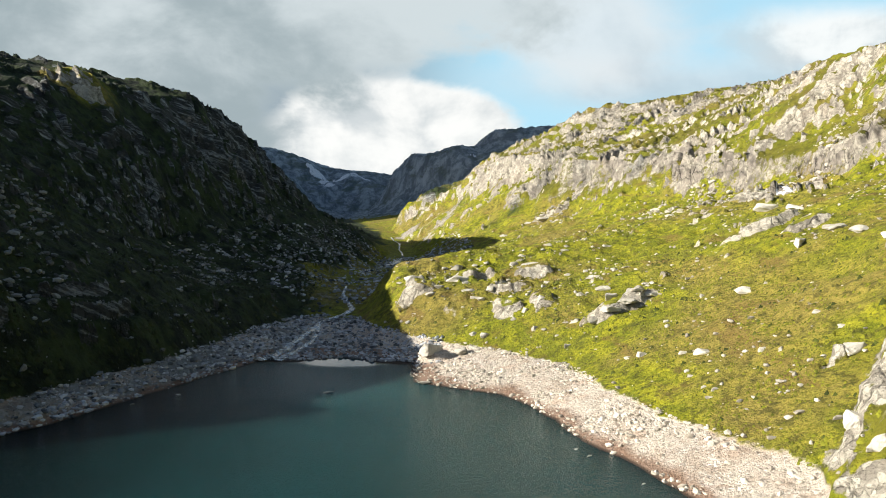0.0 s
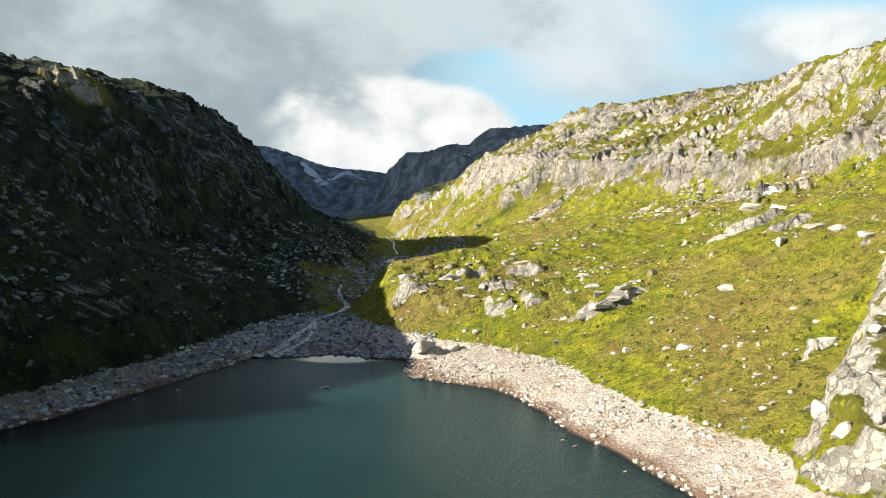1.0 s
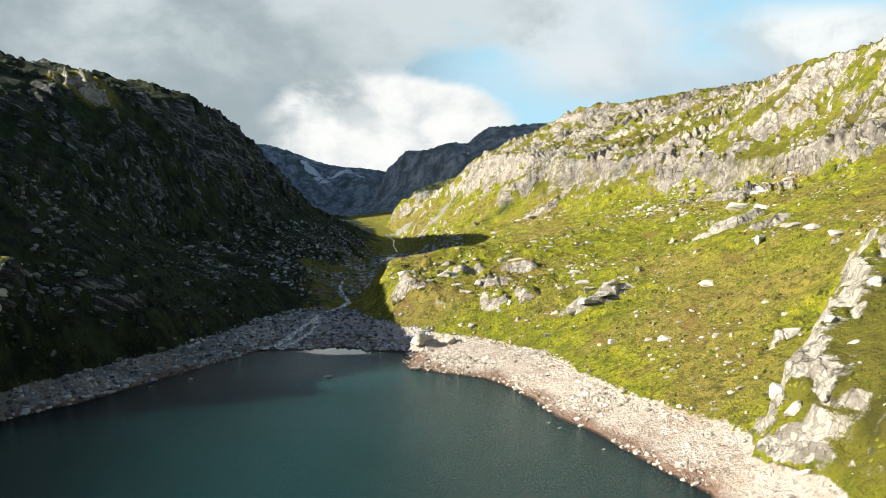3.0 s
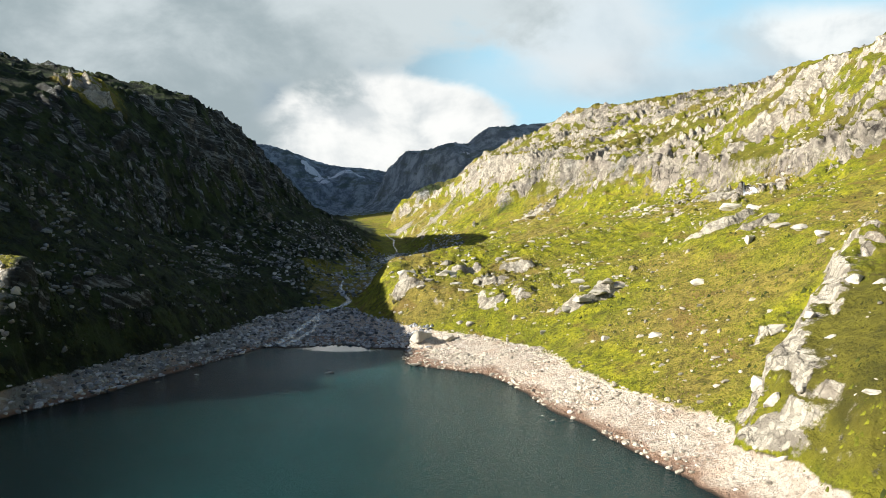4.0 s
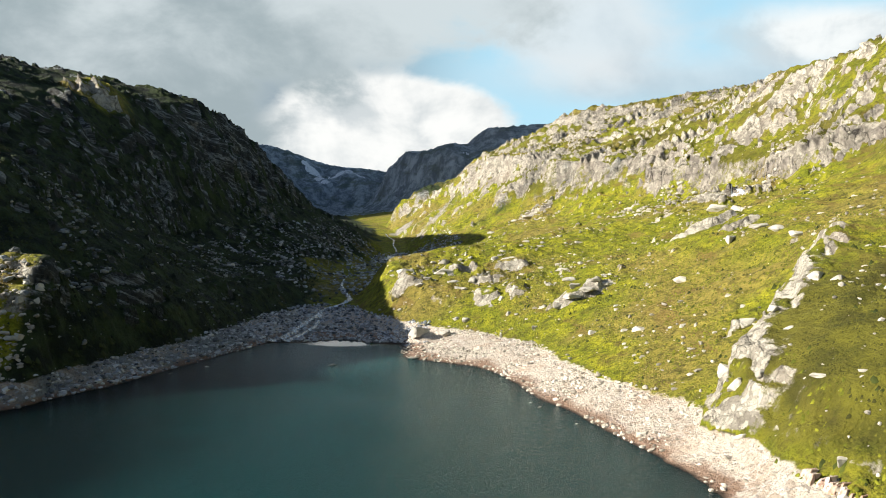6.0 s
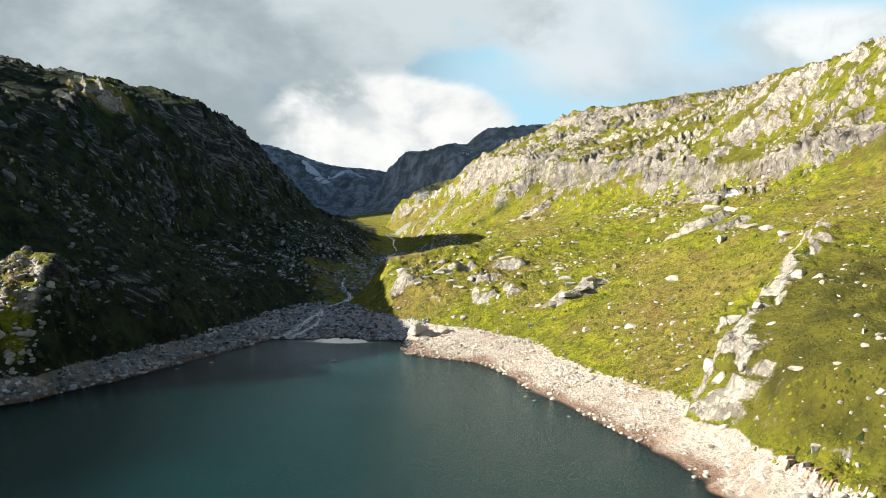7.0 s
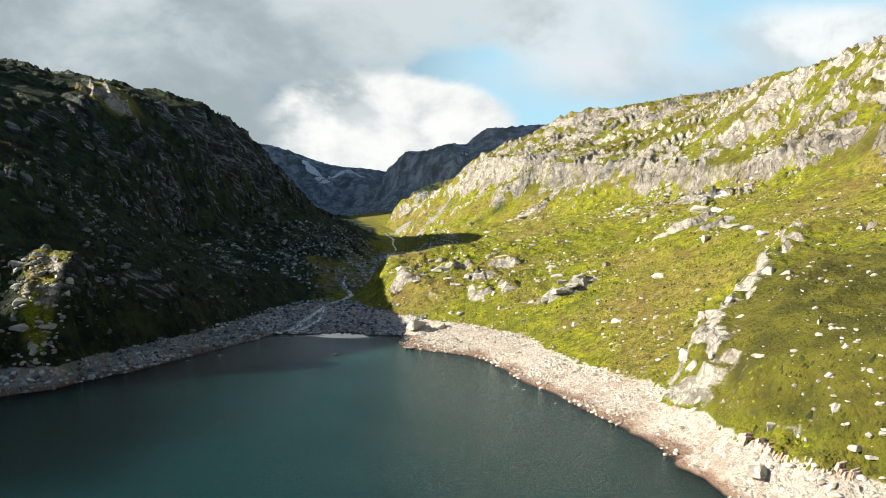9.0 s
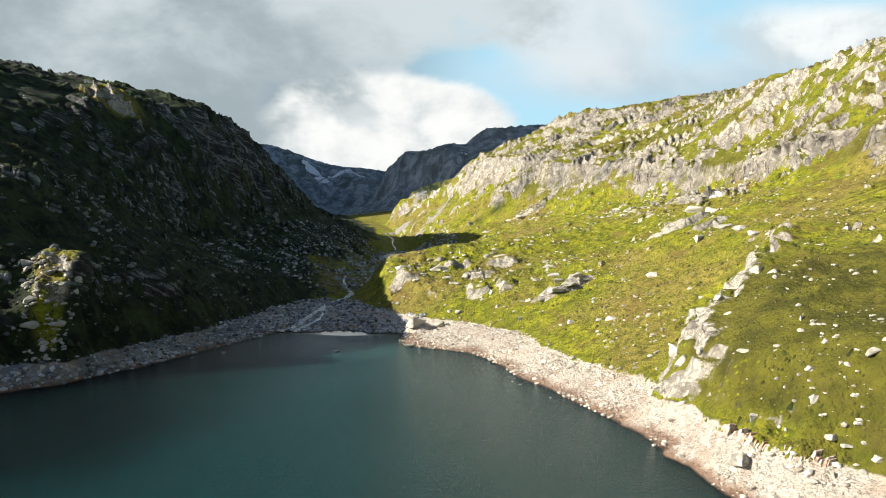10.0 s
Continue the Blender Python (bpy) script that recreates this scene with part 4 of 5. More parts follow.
MEADOW = ((48.3, 215.9, 5.3, 2.4), (47.4, 201.1, 4.2, 3.1), (48.2, 193.1, 4.4, 3.7), (48.7, 179.7, 5.2, 2.4), (43.6, 177.5, 6.2, 2.4), (40.1, 178.5, 4.8, 2.8), (36.3, 184.7, 4.2, 2.5), (41, 202.1, 4.2, 2.3), (51.6, 181.8, 4.2, 2.5), (55.6, 181.8, 4.3, 1.8), (71, 159.8, 5.2, 3.6), (74.8, 157.9, 1.3, 1.6), (53.1, 161.3, 1.6, 1.4), (52.9, 136.8, 4, 2.3), (49.7, 140.8, 2, 2.3), (43.7, 147.9, 3.9, 2.7), (56.3, 117.4, 1.5, 1.3), (59.1, 125.4, 1.6, 1.9), (60.6, 121.6, 1.3, 2.4), (52.2, 102, 1.6, 1.4))
MEADOW_SMALL = ((47, 121.6, 1.3, 1), (48.2, 119.7, 1.8, 1.3), (49.6, 120.4, 1, 1.3), (46.3, 117.4, 1.5, 1), (47, 128.1, 1.6, 0.9), (57.7, 109.2, 1.7, 0.7), (63.4, 264.1, 4.9, 2.4), (47.5, 265.5, 3.9, 1.9), (56.7, 258.3, 2.2, 1.9), (95.3, 247.5, 3.3, 1.9), (63.2, 209.6, 1.6, 1.2), (67.4, 187, 1.8, 1.5), (64, 167.9, 2, 2), (41.7, 272.9, 3.5, 2), (68.4, 466.3, 12.3, 5.8), (60.4, 488.6, 6, 3.4), (41, 149.9, 2.1, 1.2), (32, 172.5, 2.3, 2))
BENCH = ((89.2, 168.9, 6, 3.5), (96.3, 167.1, 6.4, 3.2), (97.6, 158.7, 6.2, 3.8), (116.2, 244.6, 11.2, 7.3), (113.6, 219.1, 7.6, 5.8), (112.5, 272.9, 3.7, 4.2), (120.5, 162.5, 2.2, 1.7), (107.4, 156, 2.4, 2.4), (119.3, 387.8, 2.9, 2.1), (101.6, 303.6, 5.7, 2.8), (113.7, 365.1, 5.4, 3.4), (116.3, 328.1, 5.5, 3.1), (101.3, 348.9, 4.5, 2.6), (140, 332.9, 4.5, 2.5), (138, 347.9, 5.3, 3.3))
SPINE = ((67.5, 111.1, 4.3, 3.8), (62.5, 90.6, 2.8, 2.2), (72.6, 95.3, 4.6, 3), (73.6, 90, 3.8, 2.5), (51, 79, 3.3, 3.5), (52.3, 85.8, 2.9, 3.7), (48.4, 71, 2.7, 2.7), (94.7, 144.4, 4.8, 3.8), (53, 74.6, 2.3, 1.9), (70.3, 119.6, 1.6, 1.3), (56.2, 64.6, 2.6, 1.1))
KNOLL = ((59.6, 50.3, 1.9, 1.2), (58.5, 51.3, 1.2, 0.8), (64.8, 59.2, 1.2, 1.2), (63.3, 52.8, 1.6, 1), (65.1, 44, 2.6, 1.9), (61, 41.9, 1.1, 0.7), (60.1, 39.5, 1.4, 0.9), (55.2, 37.8, 1.6, 1.6), (58.3, 35.1, 1.6, 1.2), (59.8, 34.7, 1.9, 1.2), (59.8, 37.6, 0.9, 0.9), (57.9, 45.8, 1.5, 2.4), (57.7, 41, 2.5, 1.3), (58.5, 39.2, 2.1, 0.7), (52.4, 51.7, 2.1, 1.7), (56, 66.7, 1.7, 2.1), (60.9, 81.7, 2.6, 1.2), (64.6, 62.2, 1.1, 1.7), (101.3, 111.1, 2.5, 1.6), (83.3, 85.6, 1.6, 1.3), (112.3, 145.6, 1.9, 1.5))
SHALLOWS = ((-25.4, 153.5, 3.0), (24, 109.5, 1.4), (22.5, 113, 1.0), (29, 97, 1.0), (-64, 141, 1.2), (-58, 150, 1.4))
STREAM = ((-53, 192, 4.5), (-50.5, 197, 4), (-48.6, 207, 3.6), (-47.2, 225, 3.4), (-45.4, 238, 3.2), (-45.4, 256, 3.4), (-38.4, 265, 2.6), (-36, 274, 2.4), (-39.2, 283.6, 2.2), (-43.5, 298, 1.5),
          (-45, 318, 1.2))
TARN = ((-43, 515, 3), (-42, 530, 6), (-40, 565, 9), (-39, 595, 6), (-38, 615, 3))
UPPER = ((-38, 640, 1.2), (-41, 690, 1.8), (-47, 730, 1.4), (-50, 790, 2.2), (-60, 830, 1.6), (-66, 870, 2))
SIDE_ARM = ((-45.4, 250, 1.5), (-43, 236, 2), (-42, 222, 2.5), (-44, 210, 2.5), (-46, 200, 3), (-47, 192, 4))
SNOW = ((138, 272, 10, 4, -23), (-358, 1950, 48, 22, 0), (-284, 1943, 64, 12, 5), (-231, 1938, 46, 14, -5), (-317, 1899, 36, 20, 30), (-384, 1956, 22, 12, 0), (60.6, 1427, 14, 8, 0), (-335, 1925, 30, 26, 40), (-262, 1965, 30, 10, 10))
rng = random.Random(11)
for rows, label, group in (
        (PROMONTORY, "pale grey rock slab jutting from mossy turf", "rocks of the promontory"),
        (MEADOW, "large pale boulder resting on the green meadow", "boulders of the meadow"),
        (MEADOW_SMALL, "small sunlit boulder half sunk in the meadow", "boulders of the meadow"),
        (BENCH, "grey weathered rock outcrop on the grassy bench", "outcrops below the crags"),
        (SPINE, "pale fissured rock slab on the knoll's flank", "slabs of the knoll"),
        (KNOLL, "pale stone lying on the brown-green knoll", "stones of the knoll")):
    for k, (x, y, w, h) in enumerate(rows):
        boulder(x, y, w * 1.15, w * rng.uniform(0.7, 1.0), max(h * 1.15, w * 0.4), rng.uniform(-40, 40), rng.randrange(12), label, group, 0.3)
boulder(-3.4, 189.5, 8.5, 6, 6.5, 12, 3, "big bleached white boulder on the bare shore", "boulders of the shore", 0.05)
boulder(5.5, 190, 4.5, 3.5, 3.6, 40, 5, "bleached boulder on the bare shore", "boulders of the shore", 0.05)
boulder(-4.0, 164.5, 4.0, 2.2, 1.3, 8, 6, "low pale rock at the water's edge", "boulders of the shore", 0.05)
boulder(47.5, 45.5, 4.5, 3.2, 3.0, 30, 7, "broad bleached boulder at the water's edge", "boulders of the shore", 0.05)
boulder(-98, 122, 7.0, 6.0, 7.0, 20, 2, "sunlit pale block on the bluff", "rocks of the bluff", 0.32)
boulder(-94, 116, 4.5, 4.0, 5.0, 60, 4, "sunlit pale block on the bluff", "rocks of the bluff", 0.32)
boulder(-92, 112, 4.0, 3.2, 3.4, 10, 8, "sunlit pale block on the bluff", "rocks of the bluff", 0.32)
boulder(-101, 127, 6.0, 4.0, 4.0, 50, 9, "sunlit pale block on the bluff", "rocks of the bluff", 0.32)


def scatter(count, seed, x0, x1, y0, y1, keep, lo, hi, power=2.6):
    """Random places on the land, and sizes of which most are small."""
    r = np.random.RandomState(seed)
    x, y = r.uniform(x0, x1, count), r.uniform(y0, y1, count)
    ok = keep(x, y, land(x, y)[0], r.uniform(0, 1, count))
    xy = np.stack([x[ok], y[ok]], -1)
    return xy, lo + (hi - lo) * r.uniform(0, 1, len(xy)) ** power


def clumps(x, y, size, seed, at=0.0):
    return smooth(fbm(x, y, size, 3, seed), at - 0.15, at + 0.25)


def in_stream(x, y):
    """Within the bed of the stream or its side arm."""
    wet = np.zeros(np.shape(x), bool)
    for line in (STREAM, SIDE_ARM):
        ys, xs, ws = [p[1] for p in line], [p[0] for p in line], [p[2] for p in line]
        if ys[0] > ys[-1]:
            ys, xs, ws = ys[::-1], xs[::-1], ws[::-1]
        wet |= (np.abs(x - np.interp(y, ys, xs) - 1.2 * fbm(x, y, 7, 2, 241)) < 0.5 * np.interp(y, ys, ws)) & (y > ys[0]) & (y < ys[-1])
    return wet & (fbm(x, y, 4, 3, 245) > -0.12)


def right_side(x, y):
    return x > xmid(y)


# boulders strewn by chance over meadow, slopes and shore
for x0, x1, y0, y1, lo, hi, count, seed, test, label, group in (
        (25, 120, 60, 300, 0.7, 2.2, 110, 3, lambda x, y, z, r: (z > 6) & (r < clumps(x, y, 30, 201)), "pale stone scattered in the meadow grass", "stones of the meadow"),
        (-20, 60, 185, 290, 0.9, 3.8, 270, 4, lambda x, y, z, r: (z > 6) & (r < 0.85 * clumps(x, y, 14, 203, -0.05)), "pale stone among moss on the promontory", "rocks of the promontory"),
        (-150, -58, 115, 420, 1.2, 4.5, 140, 5, lambda x, y, z, r: (z > 6) & (z < 50) & ~right_side(x, y) & (r < 0.5 * clumps(x, y, 24, 205)), "grey boulder on the shaded heathy slope", "boulders of the shaded slope"),
        (-10, 66, 36, 200, 0.8, 2.2, 230, 6, lambda x, y, z, r: (z > 0.4) & (z < 4.6) & right_side(x, y) & (r < 0.5), "bleached stone on the bare shore", "stones of the sunlit shore"),
        (-100, -10, 96, 262, 0.8, 2.2, 260, 7, lambda x, y, z, r: (z > 0.4) & (z < 4.6) & (r < 0.35), "grey stone on the shaded shore", "stones of the shaded shore")):
    xy, sizes = scatter(count, seed, x0, x1, y0, y1, test, lo, hi)
    for (x, y), w in zip(xy, sizes):
        boulder(float(x), float(y), float(w), float(w) * rng.uniform(0.6, 1.0), float(w) * rng.uniform(0.5, 0.9), rng.uniform(0, 360), rng.randrange(12), label, group, 0.18)

# rows of small stones running down the knoll
for line, count in ((((65.5, 59.5), (63.8, 52.6), (62.4, 45.9), (61.2, 41.9), (60.7, 39.1)), 30), (((73.2, 60.9), (71.0, 53.9), (70.1, 49.7)), 12), (((57.8, 47.9), (57.8, 44.6), (58.3, 40.0)), 8)):
    pts = np.array(line)
    for k in range(count):
        u = (k + rng.random()) / count * (len(pts) - 1)
        i = min(int(u), len(pts) - 2)
        q = pts[i] + (pts[i + 1] - pts[i]) * (u - i)
        w = 0.35 + 0.9 * rng.random() ** 2
        boulder(float(q[0]) + rng.gauss(0, 0.8), float(q[1]) + rng.gauss(0, 0.5), w, w * rng.uniform(0.6, 1.0), w * rng.uniform(0.5, 0.8), rng.uniform(0, 360), rng.randrange(12),
                "pale stone in a row down the grassy knoll", "stone rows of the knoll", 0.12)


# the fluted, rust-stained ledge at the top of the bare shore
def rust_material():
    m, n = material("rust_stained_rock")
    pos = n.add("ShaderNodeNewGeometry").outputs["Position"]
    own = n.add("ShaderNodeNewGeometry").outputs["Random Per Island"]
    streak = n.noise(n.scaled(pos, (1.6, 1.6, 0.3)), 1.2, 6, 0.7)
    col = n.mix(own, (0.36, 0.23, 0.16), (0.66, 0.58, 0.50))
    col = n.mix(n.ramp(streak, 0.45, 0.62), col, (0.20, 0.125, 0.09))
    finish(n, col, 0.85, n.bump(streak, 0.9, 0.25), 0.25)
    return m


def rock_ledge(y0, y1, count, rise, label, seed):
    """Thin ribs of split rock side by side where the turf ends, leaning back into the slope."""
    r = random.Random(seed)
    verts, faces = [], []
    xs = np.linspace(40, 64, 160)
    for k in range(count):
        y = y0 + (y1 - y0) * (k + r.random()) / count
        x = float(xs[np.argmax(level(xs, np.full(160, y)) > rise)]) + r.gauss(0, 0.25)
        d = Vector((0.36, -0.93, 0))
        back = Vector((0.93, 0.36, 0))
        w, h, deep = r.uniform(0.16, 0.36), r.uniform(0.35, 1.25), r.uniform(0.9, 1.5)
        q, z = Vector((x, y, 0)), float(level(x, y)[0]) - 0.5
        start = len(verts)
        for zz, front, thin in ((0.0, 0.0, 1.1), (0.3 + 0.6 * h, 0.25, 0.9), (0.5 + h, 0.75, 0.6)):
            for sx, depth in ((-1, front), (1, front), (1, front + deep), (-1, front + deep)):
                v = q + d * (sx * w * thin * r.uniform(0.85, 1.15)) + back * (depth + r.uniform(-0.08, 0.08))
                verts.append((v.x, v.y, z + zz * r.uniform(0.95, 1.05)))
        for a in (0, 4):
            faces += [(start + a + j, start + a + (j + 1) % 4, start + a + 4 + (j + 1) % 4, start + a + 4 + j) for j in range(4)]
        faces += [(start + 8, start + 9, start + 10, start + 11), (start + 3, start + 2, start + 1, start)]
    return tagged(sheet("rock_ledge", verts, faces, M_RUST, True), label, "rock ledge")


M_RUST = rust_material()
rock_ledge(54, 37.5, 70, 5.2, "fluted rust-stained rock ledge above the bare shore", 5)

# angular blocks along the sunlit nose
for k in range(16):
    y = 105 + 1.25 * k + rng.uniform(-0.6, 0.6)
    w = rng.uniform(1.2, 3.4)
    boulder(-87 + (125 - y) * 0.24 - rng.uniform(0.0, 4.5), y, w, w * rng.uniform(0.6, 0.9), w * rng.uniform(0.8, 1.2), rng.uniform(0, 360), rng.randrange(12), "pale angular block in the moss of the sunlit bluff", "blocks of the sunlit bluff", 0.34)

# stones in the shallows
for x, y, w in SHALLOWS:
    ob = new("boulder", SHAPES[4])
    ob.matrix_world = pose(x, y, 0.0, 0, 0, 25) @ Matrix.Diagonal((w, w * 0.55, w * 0.35, 1))
    tagged(ob, "pale stone just breaking the lake surface", "boulder", "stones in the lake")

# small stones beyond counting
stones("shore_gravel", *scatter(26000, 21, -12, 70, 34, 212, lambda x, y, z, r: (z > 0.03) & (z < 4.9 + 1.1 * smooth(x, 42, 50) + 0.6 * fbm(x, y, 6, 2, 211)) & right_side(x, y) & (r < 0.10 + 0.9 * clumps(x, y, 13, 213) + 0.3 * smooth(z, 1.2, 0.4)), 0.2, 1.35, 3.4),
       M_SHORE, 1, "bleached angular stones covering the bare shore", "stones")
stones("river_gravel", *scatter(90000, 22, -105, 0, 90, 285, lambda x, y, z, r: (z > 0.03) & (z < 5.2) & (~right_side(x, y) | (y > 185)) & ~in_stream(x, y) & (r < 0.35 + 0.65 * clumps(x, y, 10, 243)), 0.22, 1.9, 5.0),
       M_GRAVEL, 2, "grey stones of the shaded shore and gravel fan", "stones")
stones("bluff_stones", *scatter(2600, 27, -112, -76, 96, 144, lambda x, y, z, r: (z > 5) & (x < -86 + (125 - y) * 0.24) & (r < 0.6 * smooth(bluff_lie(x, y), 0.05, 0.3)), 0.3, 2.0, 2.6),
       M_FIELD, 13, "pale broken stones in the moss of the sunlit bluff", "stones")
stones("meadow_stones", *scatter(19000, 23, -20, 190, 38, 420, lambda x, y, z, r: (z > 5) & right_side(x, y) & (r < 0.06 + 0.6 * clumps(x, y, 22, 217, 0.12)), 0.25, 1.5, 3.2),
       M_FIELD, 3, "small pale stones strewn in the grass", "stones")
stones("valley_stones", *scatter(10000, 26, -110, 20, 275, 640, lambda x, y, z, r: (z < 45) & (r < 0.15 + 0.85 * clumps(x, y, 22, 225, 0.05)) & ~((y < 300) & (x > -25)), 0.6, 3.0, 2.6),
       M_GRAVEL, 9, "grey stones strewn over the shaded valley floor", "stones")
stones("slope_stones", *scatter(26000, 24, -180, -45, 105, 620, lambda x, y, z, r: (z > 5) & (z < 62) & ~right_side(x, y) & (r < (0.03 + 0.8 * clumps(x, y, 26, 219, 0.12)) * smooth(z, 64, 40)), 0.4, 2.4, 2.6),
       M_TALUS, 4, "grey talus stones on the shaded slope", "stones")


def scree(x, y):
    return (np.exp(-(((x - 118 + 0.25 * (y - 330)) / 10) ** 2) - ((y - 335) / 32) ** 2) + np.exp(-(((x - 150) / 14) ** 2) - ((y - 276) / 14) ** 2)
            + 0.9 * np.exp(-(((x - 78) / 12) ** 2) - ((y - 470) / 26) ** 2) + 0.8 * np.exp(-(((x - 135) / 9) ** 2) - ((y - 345) / 22) ** 2))


stones("scree_stones", *scatter(24000, 25, 50, 185, 240, 520, lambda x, y, z, r: r < scree(x, y) * clumps(x, y, 9, 223, -0.1), 0.6, 3.0, 2.4),
       M_FIELD, 7, "pale scree stones below the crags", "stones")


def tufts(name, xy, sizes, mat, seed, label, category):
    """Tussocks of grass in one mesh: low ragged cones of six sides."""
    r = np.random.RandomState(seed)
    bare = land(xy[:, 0], xy[:, 1])[1] > 0.2
    xy, sizes = xy[~bare], sizes[~bare]
    n = len(xy)
    z = level(xy[:, 0], xy[:, 1])
    a = r.uniform(0, 6.283, (n, 1)) + np.arange(6) * (math.pi / 3) + r.uniform(-0.3, 0.3, (n, 6))
    reach = sizes[:, None] * r.uniform(0.35, 0.65, (n, 6))
    rim = np.stack([xy[:, :1] + np.cos(a) * reach, xy[:, 1:] + np.sin(a) * reach, np.repeat((z - 0.25 * sizes)[:, None], 6, 1)], -1)
    rim[..., 2] += 0.45 * (rim[..., 0] - xy[:, :1]) * np.where(xy[:, :1] > -30, 1, -1)
    top = np.stack([xy[:, 0] + r.normal(0, 0.12, n) * sizes, xy[:, 1] + r.normal(0, 0.12, n) * sizes, z + sizes * r.uniform(0.25, 0.5, n)], -1)
    verts = np.concatenate([rim, top[:, None]], 1)
    fan = np.array([(k, (k + 1) % 6, 6) for k in range(6)])
    faces = fan[None] + (np.arange(n) * 7)[:, None, None]
    return tagged(sheet(name, verts.reshape(-1, 3), faces.reshape(-1, 3), mat), label, category, kind="stuff")


def on_knoll(x, y):
    return np.exp(-(((x - 75) / 22) ** 2) - ((y - 58) / 42) ** 2) + 0.25 * fbm(x, y, 9, 3, 235) > 0.42


tufts("dry_tussocks", *scatter(14000, 33, 45, 115, 36, 125, lambda x, y, z, r: (z > 5.2) & on_knoll(x, y) & (r < 0.5 + 0.5 * clumps(x, y, 10, 237)), 0.3, 0.8, 2.0),
      M_SERE_TUFT, 8, "olive-brown dry grass tussocks on the knoll", "grass")
tufts("grass_tussocks", *scatter(52000, 31, 5, 110, 40, 260, lambda x, y, z, r: (z > 5.2) & right_side(x, y) & ~on_knoll(x, y) & (r < 0.25 + 0.75 * clumps(x, y, 12, 231)), 0.3, 0.95, 2.0),
      M_TUFT, 5, "bright green and olive grass tussocks", "grass")
tufts("low_shrubs", *scatter(16000, 34, -20, 125, 42, 300, lambda x, y, z, r: (z > 6) & right_side(x, y) & (r < 0.03 + 0.55 * clumps(x, y, 7, 239, 0.22) + 0.25 * clumps(x, y, 30, 247, 0.2)), 0.5, 1.7, 2.2),
      M_SHRUB, 12, "dark green crowberry and dwarf willow cushions", "shrubs")
tufts("shade_tussocks", *scatter(22000, 32, -160, -55, 100, 330, lambda x, y, z, r: (z > 5.2) & ~right_side(x, y) & (r < 0.2 + 0.8 * clumps(x, y, 14, 233)), 0.6, 1.9, 2.0),
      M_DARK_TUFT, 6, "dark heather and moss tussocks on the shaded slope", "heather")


def ribbon(name, line, mat, lift, label, category):
    """Running water laid over its bed: rows of x, y and width."""
    line = np.array(line, float)
    d = np.concatenate([[0], np.cumsum(np.hypot(*np.diff(line[:, :2], axis=0).T))])
    t = np.arange(0, d[-1], 0.8)
    x, y, w = (np.interp(t, d, line[:, k]) for k in range(3))
    for _ in range(3):
        x[1:-1], y[1:-1] = (x[:-2] + 2 * x[1:-1] + x[2:]) / 4, (y[:-2] + 2 * y[1:-1] + y[2:]) / 4
    tx, ty = np.gradient(x), np.gradient(y)
    ln = np.hypot(tx, ty)
    across = np.linspace(-0.5, 0.5, 9)
    w = w * (1 + 0.5 * fbm(x, y, 6, 3, 301))
    px, py = x[:, None] - (ty / ln * w)[:, None] * across, y[:, None] + (tx / ln * w)[:, None] * across
    pz = land(px.ravel(), py.ravel())[0].reshape(px.shape)
    pz = pz * 0.4 + pz.mean(1, keepdims=True) * 0.6 + lift * (1 - (2 * across) ** 2) + 0.04
    return tagged(sheet(name, np.stack([px, py, pz], -1).reshape(-1, 3), grid_faces(*px.shape, False), mat), label, category, kind="structure")


ribbon("stream", STREAM, M_STREAM, 0.33, "white foaming stream running into the lake", "stream")
ribbon("stream", TARN, M_STREAM, 0.25, "small grey tarn on the valley floor", "tarn")
ribbon("stream", UPPER, M_STREAM, 0.14, "upper stream winding over the valley floor", "stream")
ribbon("stream", SIDE_ARM, M_STREAM, 0.3, "shallow side arm of the stream over gravel", "stream")


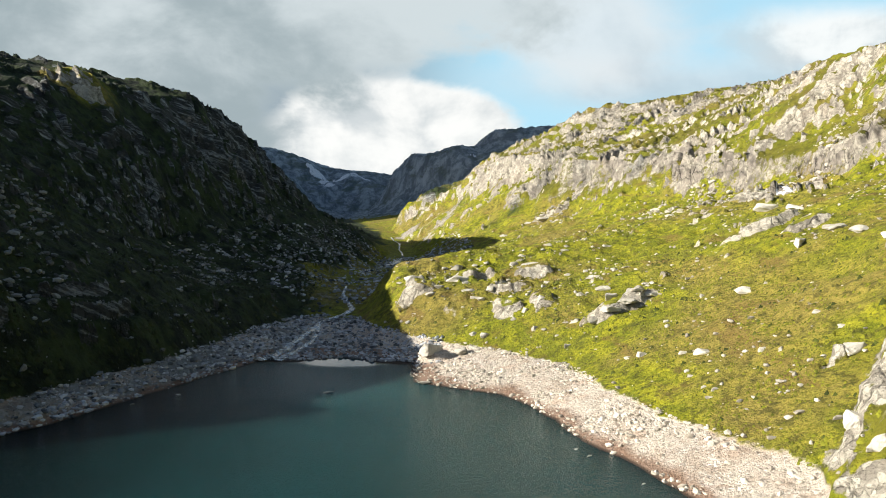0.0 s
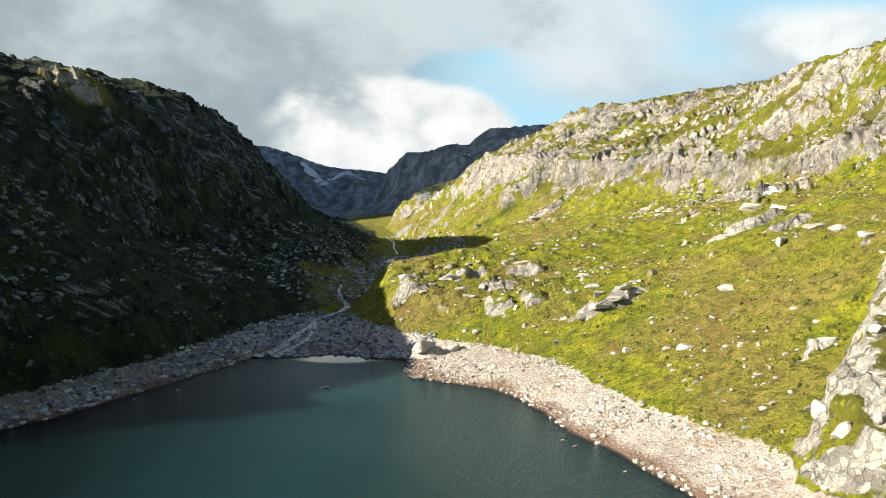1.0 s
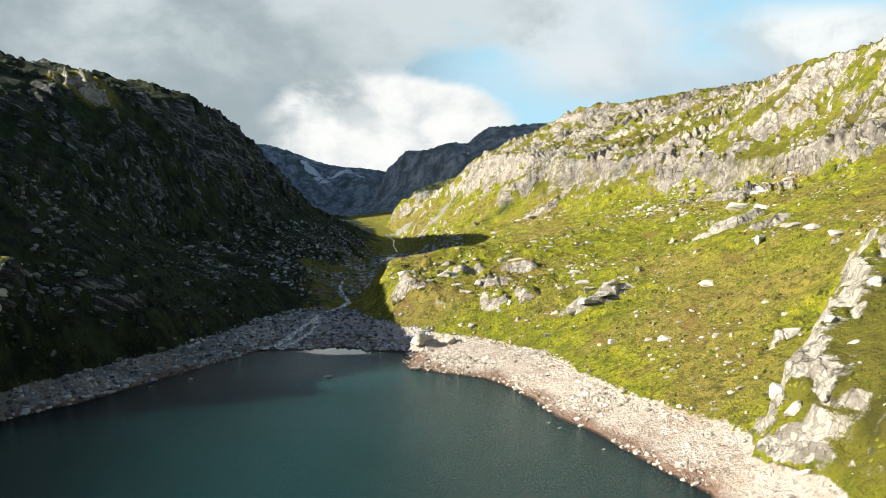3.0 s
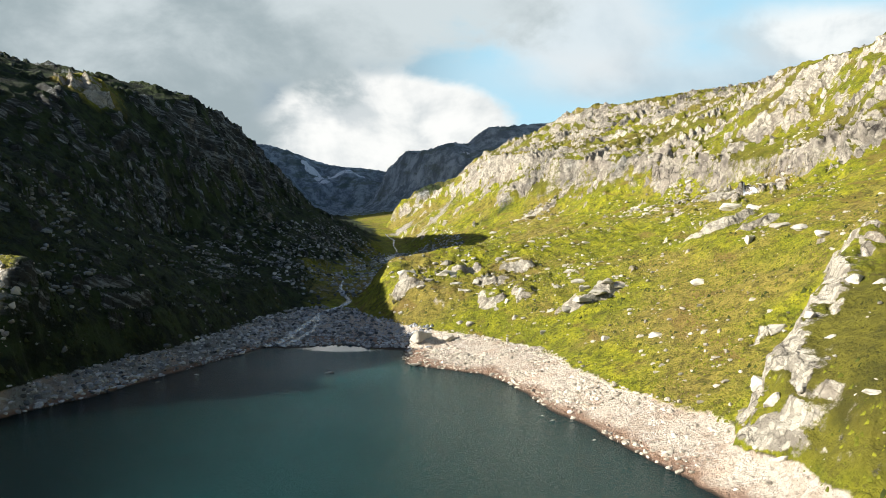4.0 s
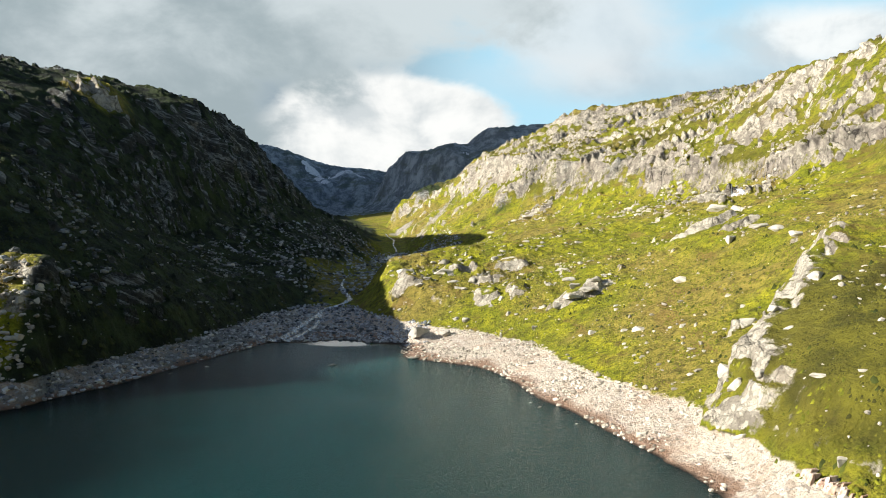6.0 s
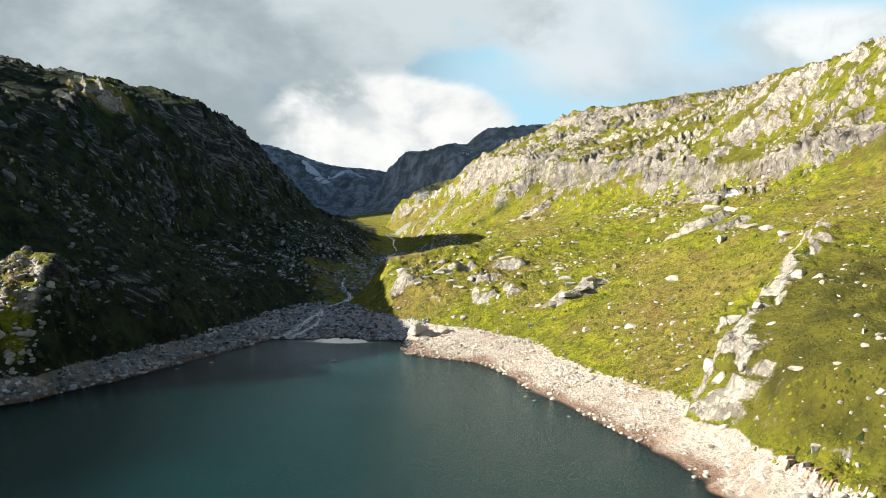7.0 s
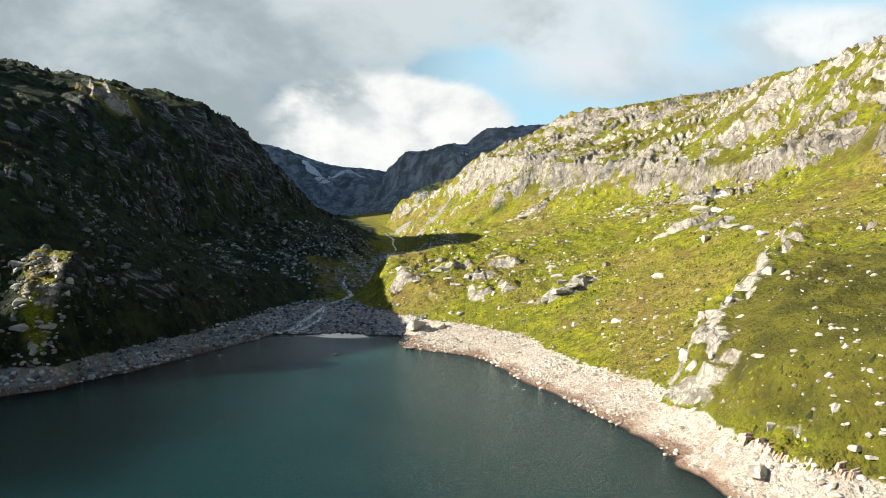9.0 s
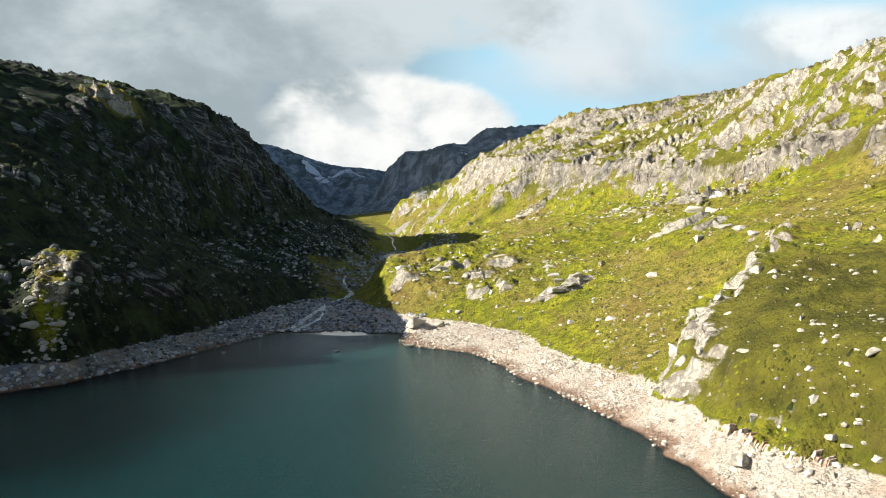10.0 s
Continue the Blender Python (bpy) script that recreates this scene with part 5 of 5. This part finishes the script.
def snow_patch(x, y, wide, deep, turn, seed, label):
    """Old snow lying in a hollow, thick in the middle, its rim eaten away."""
    n = 26
    u, v = np.meshgrid(np.linspace(-1, 1, n), np.linspace(-1, 1, n))
    c, s = math.cos(radians(turn)), math.sin(radians(turn))
    px, py = x + (u * c * wide - v * s * deep) / 2, y + (u * s * wide + v * c * deep) / 2
    rim = 1 - np.hypot(u, v) - 0.45 * fbm(u * 10 + seed * 7, v * 10, 6, 3, seed)
    pz = land(px.ravel(), py.ravel())[0].reshape(px.shape)
    pz = pz + np.clip(rim, -0.5, 0.4) * 0.22 * min(wide, deep)
    return tagged(sheet("snow_patch", np.stack([px, py, pz], -1).reshape(-1, 3), grid_faces(n, n, False), M_SNOW), label, "snow", "old snow")


for k, (x, y, w, d, a) in enumerate(SNOW):
    snow_patch(x, y, w, d, a, 400 + k, "old white snow patch in a rocky hollow" if k == 0 else "white snow patch on the far mountain")


def shrub(x, y, high):
    """A dry willow bush: thin leaning stems with sparse leaves."""
    r = random.Random(5)
    base = tagged(new("shrub"), "pale dry willow shrub at the shore's edge", "shrub")
    base.location = (x, y, level(x, y)[0])
    stems, leaves = bmesh.new(), bmesh.new()
    for _ in range(14):
        a, lean = r.uniform(0, 6.28), r.uniform(0.1, 0.5)
        top = Vector((math.cos(a) * lean, math.sin(a) * lean, 1)) * high * r.uniform(0.6, 1)
        m = Matrix.Translation(top / 2) @ top.to_track_quat("Z", "Y").to_matrix().to_4x4()
        bmesh.ops.create_cone(stems, segments=5, radius1=0.05, radius2=0.015, depth=top.length, matrix=m)
        for _ in range(18):
            p = top * r.uniform(0.45, 1.0) + Vector((r.gauss(0, 0.16), r.gauss(0, 0.16), r.gauss(0, 0.12)))
            bmesh.ops.create_icosphere(leaves, subdivisions=1, radius=r.uniform(0.05, 0.1), matrix=Matrix.Translation(p) @ Matrix.Diagonal((1, 0.5, 0.3, 1)))
    for name, bm in (("stems", stems), ("leaves", leaves)):
        me = bpy.data.meshes.new(name)
        bm.to_mesh(me)
        bm.free()
        me.materials.append(M_DRY)
        new(name, me).parent = base
    return base


M_DRY = pebble_material("dry_willow", (0.16, 0.15, 0.10), (0.30, 0.28, 0.20))
shrub(-14.5, 232, 2.6)
shrub(-12.2, 231, 2.1)
